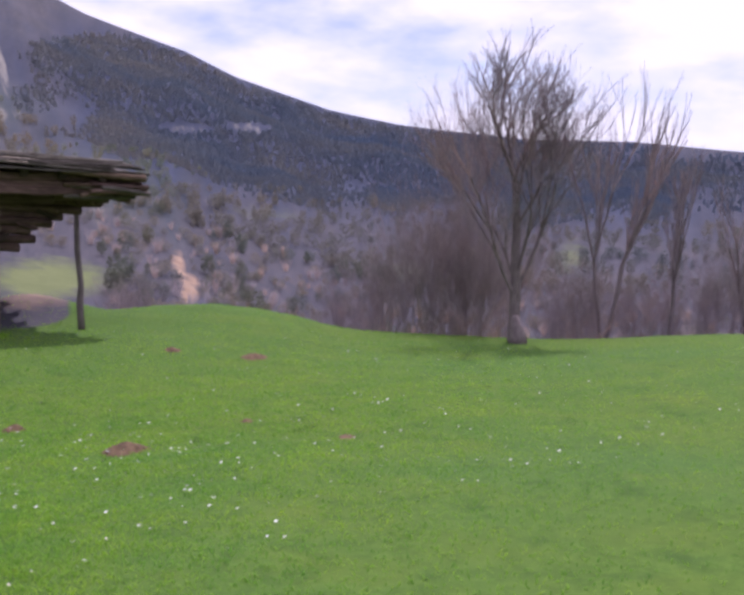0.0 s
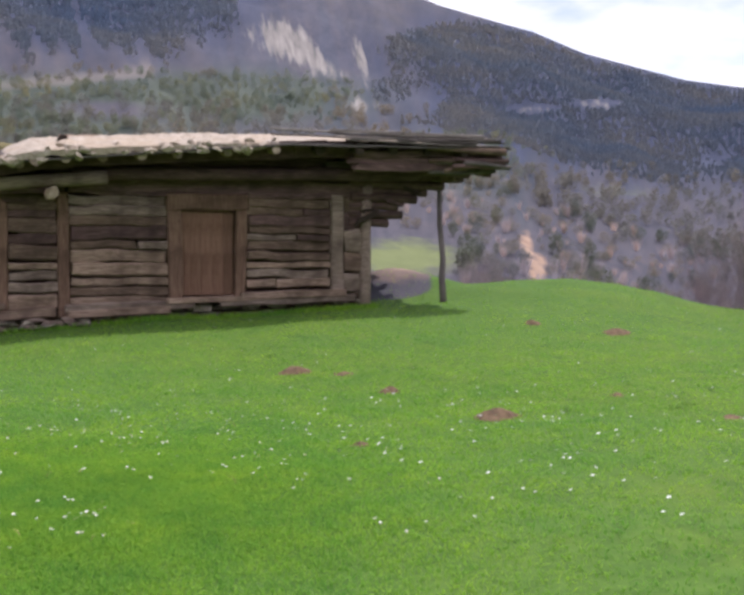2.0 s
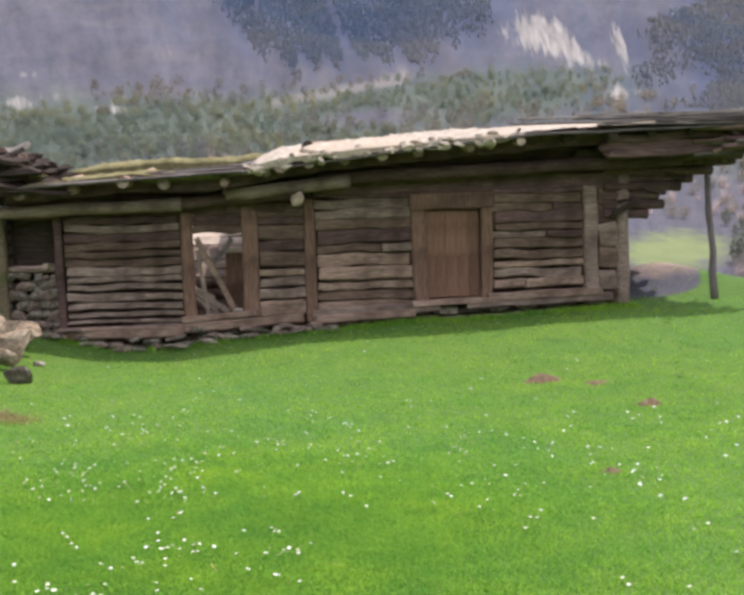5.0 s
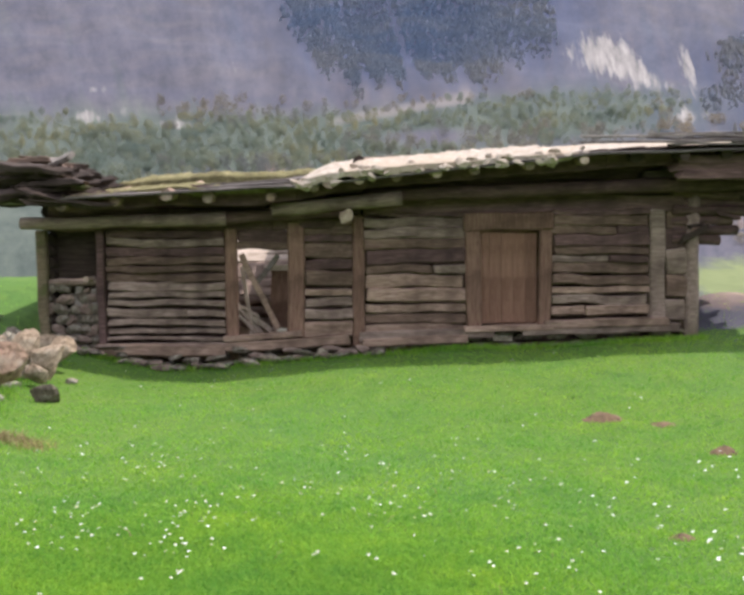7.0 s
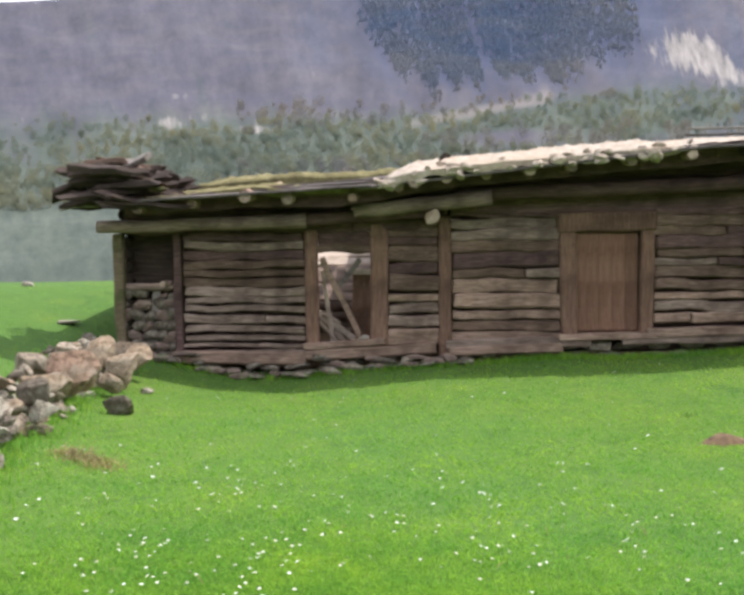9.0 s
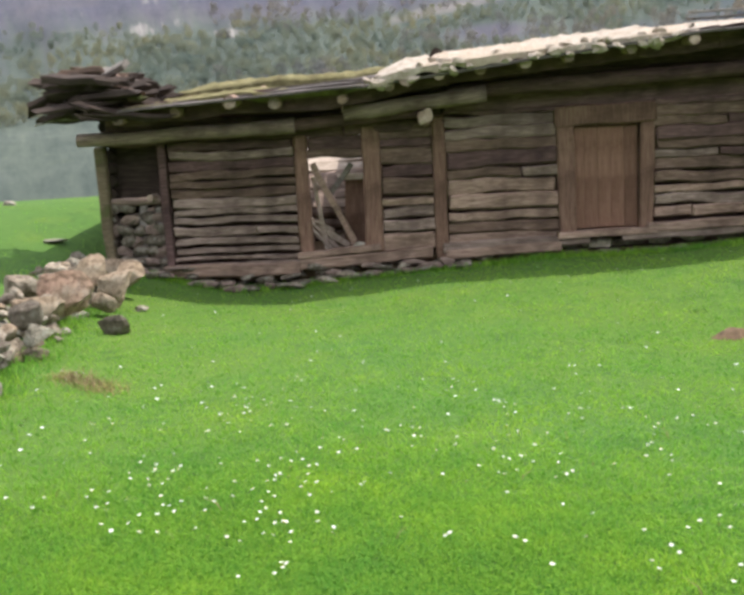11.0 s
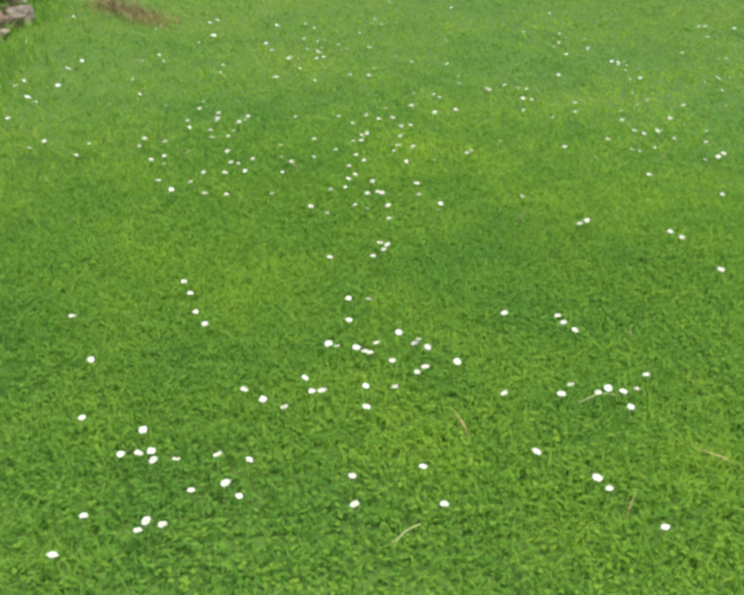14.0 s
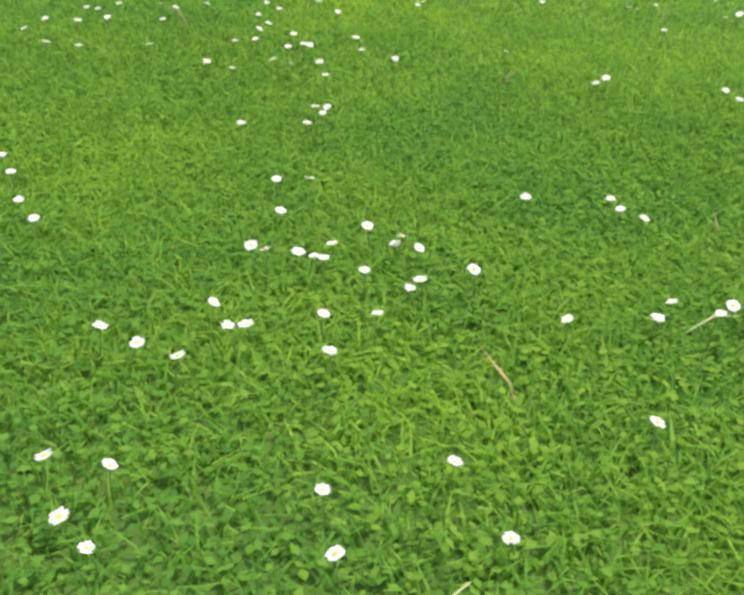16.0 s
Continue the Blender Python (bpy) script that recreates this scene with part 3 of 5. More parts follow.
def wall_logs(x0, x1, z0, z1, mat, course=0.2, seed=0, gap=0.02):
    """Courses of hewn logs between two posts: uneven, warped, some short or slipped."""
    z, i = z0, 0
    while z < z1 - 0.05:
        h = min(course * random.uniform(0.65, 1.35), z1 - z)
        a, b = x0, x1
        if x1 - x0 > 1.2 and random.random() < 0.1:
            cut = random.uniform(0.3, 0.7) * (x1 - x0) + x0
            spans = ((a, cut - 0.01), (cut + 0.01, b))
        else:
            spans = ((a, b),)
        for a, b in spans:
            high = h - gap * random.choice((0.2, 0.4, 0.8, 1.2, 1.7, 2.3)) * (1 - 0.8 * smooth(z, 1.1, 1.7))
            high *= random.choice((1.0, 1.0, 0.92, 0.8)) if z < 1.4 else 1.02
            bm = board_bm(b - a - 0.01, 0.2, high, seed + i * 1.37, 0.05, 9, 0.03)
            for v in bm.verts:
                # hewn face, rounded a little to top and bottom
                v.co.y += 0.25 * v.co.z**2 / max(high, 0.05) + 0.04 * wobble(v.co, 2.5, seed + i)
                v.co.z += 0.013 * wobble(v.co, 5.0, seed + i * 3)
            dip = math.degrees(random.uniform(-0.1, 0.1) * h / max(b - a, 0.5))
            # random tone, plus browner logs higher up to paint the shade below the eaves
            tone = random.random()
            use = M_LOG_MID if tone < 0.35 - 0.25 * smooth(z, 1.0, 1.6) else (M_SHADE_BROWN if i % 2 and z > 1.5 else M_BROWN) if tone < 0.40 + 0.6 * smooth(z, 0.9, 1.7) else mat
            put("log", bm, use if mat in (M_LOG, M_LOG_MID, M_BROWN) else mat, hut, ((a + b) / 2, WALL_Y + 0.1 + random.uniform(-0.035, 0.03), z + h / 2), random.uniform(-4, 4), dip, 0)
            i += 1
        z += h


def posts():
    for x, w, z0, z1, mat, lean in ((-4.02, 0.13, 0.15, 2.2, M_SHADE_BROWN, 1.5), (-1.87, 0.2, 0.28, 2.2, M_POST, 0.6), (-0.8, 0.28, 0.36, 2.32, M_POST, -0.6), (0.24, 0.19, 0.22, 2.42, M_POST, 0.4),
                             (5.25, 0.26, 0.58, 2.5, M_LOG_MID, 0.3)):
        bm = board_bm(w, 0.2, z1 - z0, x * 3, 0.025, 5)
        put("wall_post", bm, mat, hut, (x, WALL_Y + 0.07, (z0 + z1) / 2), 0, -lean, 0)
    bm = bmesh.new()
    tube(bm, [(0, 0, 0.1), (0.02, 0, 0.8), (0.0, 0.01, 1.6), (0.05, 0, 2.75)], [0.13, 0.125, 0.12, 0.11], 9, True, 0.2, 4)
    put("corner_post", bm, M_LOG_MID, hut, (5.83, WALL_Y + 0.05, 0.1), label="rounded corner post, pale where the bark is gone")


def door():
    d = put("door", board_bm(1.0, 0.05, 1.56, 3.3, 0.006, 3), M_DOOR, hut, (2.74, WALL_Y + 0.13, 1.37), label="closed reddish-brown plank door")
    for i in range(5):
        bm = board_bm(0.199, 0.03, 1.52 + random.uniform(-0.02, 0.02), i * 7.1, 0.006, 4)
        put("plank", bm, M_DOOR, d, (-0.4 + i * 0.2, -0.045, 0))
    put("door_frame", board_bm(0.26, 0.2, 1.75, 1.1, 0.03, 4), M_POST, hut, (2.16, WALL_Y + 0.06, 1.4), 0, -0.9)
    put("door_frame", board_bm(0.21, 0.2, 1.75, 2.4, 0.03, 4), M_POST, hut, (3.36, WALL_Y + 0.06, 1.4), 0, 0.8)
    put("lintel", board_bm(1.5, 0.2, 0.3, 5.0, 0.03, 4), M_POST, hut, (2.74, WALL_Y + 0.04, 2.30), 0, -1)
    put("threshold", board_bm(1.5, 0.26, 0.1, 6.0, 0.015, 4), M_LOG, hut, (2.75, WALL_Y, 0.53), 0, -1.2)


posts()
door()
wall_logs(-3.94, -1.97, 0.2, 2.2, M_LOG_MID, 0.135, 1, 0.03)
wall_logs(-0.66, 0.15, 0.40, 2.36, M_LOG, 0.2, 2)
wall_logs(0.34, 2.04, 0.38, 2.45, M_LOG, 0.205, 3, 0.013)
wall_logs(3.47, 5.12, 0.72, 2.5, M_LOG, 0.17, 4, 0.016)
wall_logs(5.38, 5.74, 0.6, 2.5, M_BROWN, 0.34, 5)
# top courses are dark throughout: eave shade as log colour
wall_logs(0.34, 5.7, 2.44, 3.3, M_SHADE_BROWN, 0.27, 7, 0.008)
wall_logs(-4.9, -1.2, 2.18, 2.76, M_SHADE_BROWN, 0.18, 8, 0.008)
wall_logs(-1.2, 0.32, 2.2, 3.0, M_SHADE_BROWN, 0.2, 9, 0.008)
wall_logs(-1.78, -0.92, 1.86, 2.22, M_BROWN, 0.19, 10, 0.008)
# added dark backing behind the logs: blocks daylight and gives the gaps their shade
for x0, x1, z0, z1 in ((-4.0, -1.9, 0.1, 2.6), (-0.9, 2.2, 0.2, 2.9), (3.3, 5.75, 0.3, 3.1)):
    put("inner_lining", board_bm(x1 - x0, 0.04, z1 - z0, x0 * 2, 0.01, 3), M_SHADE_BROWN, hut, ((x0 + x1) / 2, WALL_Y + 0.27, (z0 + z1) / 2))
# sill timbers
for x0, x1, z, h, tilt in ((-1.98, 0.1, 0.29, 0.16, -3.2), (0.3, 2.05, 0.33, 0.14, -1.4), (3.35, 5.42, 0.60, 0.14, -1.2), (-2.0, -0.7, 0.42, 0.1, -4.5), (-4.1, -1.95, 0.2, 0.2, 1.0)):
    put("sill_log", board_bm(x1 - x0, 0.24, h, x0 * 5, 0.02, 5), M_LOG, hut, ((x0 + x1) / 2, WALL_Y - 0.01, z), 0, tilt)
for x0, x1, z, h in ((0.25, 2.5, 0.42, 0.16), (2.98, 5.6, 0.50, 0.15)):
    put("sill_log", board_bm(x1 - x0, 0.24, h, x0 * 7, 0.03, 7, 0.05), M_LOG_MID, hut, ((x0 + x1) / 2, WALL_Y + 0.02, z), 0, -1.2)
# left end: grey planks on rubble under a dark opening
for i in range(3):
    put("plank", board_bm(0.13, 0.07, 0.95 + random.uniform(-0.12, 0.08), 150 + i, 0.03, 4, 0.05), (M_GREY, M_LOG_MID, M_GREY)[i % 3], hut, (-4.45 + i * 0.16, WALL_Y + 0.14 + random.uniform(-0.03, 0.03), 0.8), random.uniform(-5, 5), random.uniform(-6, 6))
for i in range(32):
    put("rubble_stone", stone_bm(random.uniform(0.18, 0.28), 0.16, random.uniform(0.12, 0.19), i * 2.3, 2), (M_STONE_DARK, M_STONE_DARK, M_LOG_MID)[i % 3], hut, (-4.92 + (i % 5) * 0.2 + random.uniform(-0.05, 0.05), WALL_Y + random.uniform(0.08, 0.16), 0.2 + (i // 5) * 0.17), 0, 0, random.uniform(-20, 20))
put("ledge_log", log_bm(0.85, 0.06, 31), M_LOG_MID, hut, (-4.5, WALL_Y + 0.1, 1.34))
put("ledge_log", log_bm(0.4, 0.05, 32), M_END, hut, (-4.2, WALL_Y - 0.02, 1.38), 0, 0, 90, "pale sawn log end")
put("wall_post", board_bm(0.17, 0.17, 2.0, 71, 0.03, 5), M_MOSSY, hut, (-4.98, WALL_Y + 0.06, 1.2), 0, -2, label="mossy leaning corner post")
# added dark sheet that stands for the shade inside the opening
put("back_panel", board_bm(1.0, 0.06, 2.4, 72, 0.01, 3), M_SHADE_DARK, hut, (-4.48, WALL_Y + 0.38, 1.25))

# side and back walls, of logs; left end and partition painted dark as gloom indoors
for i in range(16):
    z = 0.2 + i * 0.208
    put("log", log_bm(4.1, 0.105, 200 + i, 0.03), M_SHADE_DARK, hut, (-4.92, 18.95, z), 0, 0, 90)
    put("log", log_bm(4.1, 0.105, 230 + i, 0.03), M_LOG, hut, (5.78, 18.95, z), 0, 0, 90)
    put("log", log_bm(3.9, 0.105, 260 + i, 0.03), M_SHADE_DARK, hut, (0.25, 18.95, z), 0, 0, 90)
    put("log", log_bm(5.4, 0.105, 290 + i, 0.03), M_LOG, hut, (3.05, 20.95, z))
for i in range(16, 18):
    put("log", log_bm(5.4, 0.105, 290 + i, 0.03), M_LOG, hut, (3.05, 20.95, 0.2 + i * 0.208))
for i in range(10):
    put("log", log_bm(5.2, 0.13, 320 + i, 0.03), M_LOG_MID, hut, (-2.35, 20.95, 0.35 + i * 0.245))

# footing of flat stones under the sill, in two rough layers
for layer in range(2):
    x = -4.95 + 0.2 * layer
    while x < 5.8:
        w = random.uniform(0.24, 0.62)
        top = float(np.interp(x, (-5, -2, 0.2, 2, 6), (0.30, 0.22, 0.24, 0.44, 0.53)))
        b = min(gz(x, WALL_Y - 0.1) - 0.08, top - 0.12)
        h = (top - b) / 2
        put("foundation_stone", stone_bm(w * 0.75, 0.24, h * random.uniform(0.7, 0.95), x * 1.9 + layer, 1), random.choice((M_STONE_DARK, M_STONE_DARK, M_STONE)), hut, (x + w / 2, WALL_Y + 0.12 + random.uniform(-0.05, 0.05), b + h * (layer + 0.5)), 0, random.uniform(-4, 4), random.uniform(-10, 10))
        x += w * random.uniform(0.85, 1.05)
# rubble tumbled out along the foot of the low end
for i in range(46):
    x = -4.6 + 5.3 * ((i * 0.618034) % 1.0)
    y = WALL_Y - random.uniform(0.05, 0.42)
    w = random.uniform(0.1, 0.26)
    put("foundation_stone", stone_bm(w * 1.5, 0.14, random.uniform(0.06, 0.1), 77 + i, 2), random.choice((M_STONE_DARK, M_STONE_DARK, M_STONE, M_LOG_MID)), hut, (x, y, gz(x, y) + 0.06 + 0.2 * (y > WALL_Y - 0.2) * random.random()), random.uniform(-12, 12), random.uniform(-8, 8), random.uniform(-25, 25))
# what leans inside the opening: props and broken boards
put("leaning_board", board_bm(0.1, 0.07, 1.5, 81, 0.03, 5), M_LOG, hut, (-1.4, WALL_Y + 0.12, 1.1), 6, -25, 0, "weathered beam leaning across the opening")
# added pale upright piece standing in for the strip of brightness beyond
put("leaning_board", board_bm(0.07, 0.05, 1.25, 82, 0.04, 5), M_PALE, hut, (-1.68, WALL_Y + 0.5, 0.95), 4, -8, 0)
put("leaning_board", board_bm(0.09, 0.05, 0.6, 83, 0.04, 4), M_PALE, hut, (-1.5, WALL_Y + 0.55, 0.62), 5, -58, 0)
put("leaning_board", board_bm(0.09, 0.05, 0.6, 84, 0.02, 4), M_GREY, hut, (-1.32, WALL_Y + 0.5, 1.52), 5, 38, 0)
for i in range(5):
    put("broken_stick", log_bm(random.uniform(0.3, 0.7), random.uniform(0.02, 0.035), 1300 + i, 0.05), M_PALE, hut, (-1.7 + 0.04 * i + random.uniform(-0.05, 0.05), WALL_Y + 0.5 + random.uniform(-0.05, 0.15), 0.56 + random.uniform(0, 0.3)), 0, random.uniform(30, 60), random.uniform(-30, 30))
put("loose_board", board_bm(0.5, 0.07, 0.1, 85, 0.02, 3), M_PALE, hut, (-1.12, WALL_Y + 0.6, 1.55), 0, -2)
put("sill_stone", stone_bm(0.15, 0.12, 0.07, 88, 2), M_STONE_WHITE, hut, (-1.05, WALL_Y, 0.52), label="pale flat stone on the sill")
put("inner_panel", board_bm(0.5, 0.05, 1.15, 86, 0.02, 3), M_POST, hut, (-1.05, WALL_Y + 0.75, 0.95), 0, 2)
put("sill_stone", stone_bm(0.16, 0.14, 0.07, 87, 1), M_STONE_WHITE, hut, (-1.93, WALL_Y - 0.28, gz(-1.93, WALL_Y - 0.28) + 0.06), label="pale flat stone against the sill")

# roof boards fallen in and sloping down towards the opening
for i in range(10):
    u = i / 9
    put("fallen_board", board_bm(1.5, 0.24, 0.04, 880 + i, 0.03, 5, 0.1), M_PALE if i > 3 else M_LOG_MID, hut, (-1.4 + random.uniform(-0.1, 0.1), 17.75 + 2.0 * u, 1.12 + 1.35 * u), 34, random.uniform(-3, 3), random.uniform(-3, 3))
# front wall plate and the beam under the low roof
put("plate_log", log_bm(3.3, 0.11, 41, 0.09, 1.0, 0.25), M_LOG_MID, hut, (-3.55, WALL_Y - 0.3, 2.31), 0, -1.2)
put("plate_log", log_bm(2.4, 0.10, 47, 0.09, 1.0, -0.2), M_SHADE_BROWN, hut, (-1.15, WALL_Y - 0.26, 2.40), 0, -2.4)
put("plate_log", log_bm(2.1, 0.12, 42, 0.03), M_LOG_MID, hut, (-0.1, WALL_Y - 0.42, 2.58), 0, -5)
put("plate_log", log_bm(6.4, 0.12, 43, 0.03), M_SHADE_BROWN, hut, (3.6, WALL_Y - 0.28, 2.82), 0, -1.8)
tie = put("tie_beam", log_bm(1.0, 0.105, 44, 0.02), M_LOG, hut, (0.03, WALL_Y - 0.1, 2.36), 0, 0, 90)
put("cut_end", stone_bm(0.19, 0.06, 0.22, 45, 2, 0.1), M_END, hut, (0.03, WALL_Y - 0.6, 2.36), label="pale sawn beam end")

# stepped brackets carrying the roof over the open end, coloured dark as if in shade
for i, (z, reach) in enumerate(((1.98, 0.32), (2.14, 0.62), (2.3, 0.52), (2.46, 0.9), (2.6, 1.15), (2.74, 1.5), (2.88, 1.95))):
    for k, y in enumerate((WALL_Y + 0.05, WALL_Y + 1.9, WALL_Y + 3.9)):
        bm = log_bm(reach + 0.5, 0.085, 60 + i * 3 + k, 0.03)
        put("bracket_log", bm, M_SHADE_BROWN, hut, (5.65 + (reach + 0.2) / 2, y + random.uniform(-0.04, 0.04), z), 0, random.uniform(-3, 2))
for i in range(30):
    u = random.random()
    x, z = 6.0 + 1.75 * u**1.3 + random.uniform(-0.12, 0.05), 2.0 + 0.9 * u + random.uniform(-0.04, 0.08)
    put("broken_board", board_bm(random.uniform(0.22, 0.5), random.uniform(0.06, 0.14), random.uniform(0.05, 0.1), 1200 + i, 0.06, 4, 0.15), (M_SHADE_BROWN, M_SHADE_DARK, M_BROWN)[i % 3], hut, (x - 0.15, WALL_Y + random.uniform(-0.12, 0.2), z), random.uniform(-30, 30), random.uniform(-30, 25), random.uniform(-25, 25))
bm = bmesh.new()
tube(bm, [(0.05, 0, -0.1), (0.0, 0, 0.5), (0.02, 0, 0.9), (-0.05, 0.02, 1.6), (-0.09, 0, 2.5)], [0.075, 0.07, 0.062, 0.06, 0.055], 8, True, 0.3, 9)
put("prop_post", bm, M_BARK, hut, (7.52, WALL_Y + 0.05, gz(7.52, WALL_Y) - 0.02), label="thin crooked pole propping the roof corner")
put("cross_log", log_bm(4.6, 0.09, 75, 0.04), M_SHADE_BROWN, hut, (7.42, WALL_Y + 2.1, 2.9), 0, 0, 90)
put("edge_beam", log_bm(2.5, 0.1, 76, 0.05), M_SHADE_BROWN, hut, (6.7, WALL_Y - 0.2, 2.98), 0, -1)


# roof: rafters, boards, and the earth on top
def rafters():
    for x in (-4.35, -3.52, -2.69, -2.09, -1.12, -0.45, -0.2, 0.25, 0.83, 1.45, 2.06, 2.89, 3.72, 4.58, 5.3, 6.0, 6.7, 7.4, 8.05):
        r = random.uniform(0.065, 0.095)
        y0 = FRONT_Y + random.uniform(-0.12, 0.1)
        short = -3.9 < x < -0.3
        y1 = 18.8 if short else BACK_Y + 0.2
        z0, z1 = eave(x) + r, eave(x) + r + PITCH * (y1 - y0)
        bm = bmesh.new()
        n = 6
        pts = [(x + 0.03 * wobble((0, i, 0), 0.8, x), y0 + (y1 - y0) * i / n, z0 + (z1 - z0) * i / n) for i in range(n + 1)]
        tube(bm, pts, [r * (1.05 - 0.02 * i) for i in range(n + 1)], 9, True, 0.2, x)
        # towards the open end the rafters get the underside's shade as colour
        ra = part("rafter", bm, M_LOG if x < 3.9 else M_SHADE_DARK, hut)
        if x < 3.9 and r > 0.072:
            bm = bmesh.new()
            tube(bm, [(x, y0 - 0.012, z0), (x, y0 + 0.05, z0)], [r * 0.93, r * 0.98], 9, True, 0.2, x)
            part("cut_end", bm, M_END, ra, "pale weathered log end")


rafters()
# short boards added to close the gaps between rafter ends, dark like the shadow there
ends = [-4.6 + 0.55 * i for i in range(24)]
for i, x0 in enumerate(ends):
    x1 = min(x0 + 0.56, 8.1)
    za, zb = eave(x0), eave(x1)
    put("eave_board", board_bm(x1 - x0 + 0.06, 0.05, 0.3, 950 + i, 0.03, 4, 0.04), M_SHADE_BROWN, hut, ((x0 + x1) / 2, FRONT_Y + 0.36 + random.uniform(-0.04, 0.04), (za + zb) / 2 + 0.12), random.uniform(-6, 6), math.degrees(math.atan2(za - zb, x1 - x0)) + random.uniform(-2, 2))


def roof_boards():
    """Split boards laid along the roof, ragged where they end."""
    for j in range(17):
        y = FRONT_Y + 0.05 + j * 0.32
        for x0, x1 in ((-4.2, -0.7), (-0.8, 3.9), (3.6, 8.15)):
            if x0 < -1 and 16.95 < y < 20.9:
                continue
            a, b = x0 + random.uniform(-0.25, 0.1), x1 + random.uniform(-0.2, 0.25)
            za, zb = (eave(v) + 0.19 + PITCH * (y - FRONT_Y) for v in (a, b))
            bm = board_bm(b - a, 0.33, 0.035, j * 3 + x0, 0.02, 6, 0.12)
            ang = math.degrees(math.atan2(za - zb, b - a))
            put("roof_board", bm, M_ROOF, hut, ((a + b) / 2, y, (za + zb) / 2 + 0.02 * (j % 2)), math.degrees(math.atan(PITCH)), ang, random.uniform(-1, 1))
    # thin layered boards at the front edge over the open end
    for i in range(12):
        x0, x1 = 3.6 + random.uniform(0, 1.6), 8.2 + random.uniform(-0.9, 0.2)
        x0 = x0 if i % 2 else x0 + 1.8
        z = 3.40 + 0.021 * i
        za, zb = z + 0.012 * (x0 - 3.8), z + 0.012 * (x1 - 3.8)
        # top three in paler grey paint the lit upper edge above shaded boards
        put("edge_board", board_bm(x1 - x0, 0.2, 0.03, 400 + i, 0.03, 6, 0.15), M_ROOF if i < 9 else M_GREY, hut, ((x0 + x1) / 2, FRONT_Y - 0.06 + 0.035 * i + random.uniform(-0.05, 0.05), (za + zb) / 2), 7, math.degrees(math.atan2(za - zb, x1 - x0)) + random.uniform(-0.5, 0.5), random.uniform(-1.2, 1.2))


roof_boards()


def roof_cover(name, x0, x1, y0, y1, thick, mat, seed, label, lump=0.09, nx=90, ny=44):
    """A lumpy layer lying on the boards, thinning to ragged edges."""
    bm = bmesh.new()
    grid = []
    for i in range(nx + 1):
        row = []
        for j in range(ny + 1):
            u, v = i / nx, j / ny
            x = x0 + (x1 - x0) * u
            y = y0 + (y1 - y0) * v + 0.10 * wobble((x, 0, 0), 2.2, seed) * (1 - v) + 0.05 * wobble((x, 0, 0), 7, seed) * (1 - v)
            edge = min(1, min(u, 1 - u) * 9) * min(1, v * 7 + 0.15) * min(1, (1 - v) * 6 + 0.2)
            h = thick * edge ** 0.6 * (1 + 0.5 * wobble((x, y, 0), 1.1, seed)) + lump * edge * (wobble((x, y, 0), 4, seed) + 0.6 * wobble((x, y, 3), 9, seed))
            z = eave(x) + 0.2 + PITCH * (y - FRONT_Y) + max(h, 0.005)
            row.append(bm.verts.new((x, y, z)))
        grid.append(row)
    low = []
    for row in grid:
        p = row[0].co
        low.append(bm.verts.new((p.x, p.y + 0.02, eave(p.x) + 0.15 - 0.1 * max(0, wobble((p.x, 0, 9), 3.0, seed) + 0.15))))
    for i in range(nx):
        for j in range(ny):
            bm.faces.new((grid[i][j], grid[i + 1][j], grid[i + 1][j + 1], grid[i][j + 1])).smooth = True
        bm.faces.new((low[i], low[i + 1], grid[i + 1][0], grid[i][0]))
    return part(name, bm, mat, hut, label)


roof_cover("earth_cover", -0.75, 3.75, FRONT_Y - 0.1, BACK_Y, 0.10, M_EARTH, 2.0, "crumbling pale earth and chaff covering", 0.06)
roof_cover("moss_cover", -4.6, -0.55, FRONT_Y + 0.2, 17.1, 0.03, M_MOSS, 5.0, "mossy turf covering", 0.035)
roof_cover("turf_cover", 3.6, 8.2, FRONT_Y + 0.7, BACK_Y, 0.05, M_EARTH, 8.0, "dry earth covering", 0.04, 60, 30)
roof_cover("moss_cover", -4.6, -0.5, 20.2, BACK_Y + 0.4, 0.1, M_MOSS, 6.0, "mossy turf covering", 0.05, 60, 12)
# clods along the earth edge, some hanging over between the rafters
for i in range(64):
    x = -0.75 + 4.5 * random.random()
    u = random.random()
    sz = random.uniform(0.06, 0.13)
    y = FRONT_Y - 0.14 + 0.4 * u**2
    z = eave(x) + 0.17 + PITCH * (y - FRONT_Y) + random.uniform(-0.09, 0.06) + 0.07 * u
    put("clod", stone_bm(sz * 1.8, sz, sz * 0.8, 500 + i, 2), M_EARTH, hut, (x, y, z), random.uniform(-20, 20), random.uniform(-20, 20), random.uniform(0, 90))
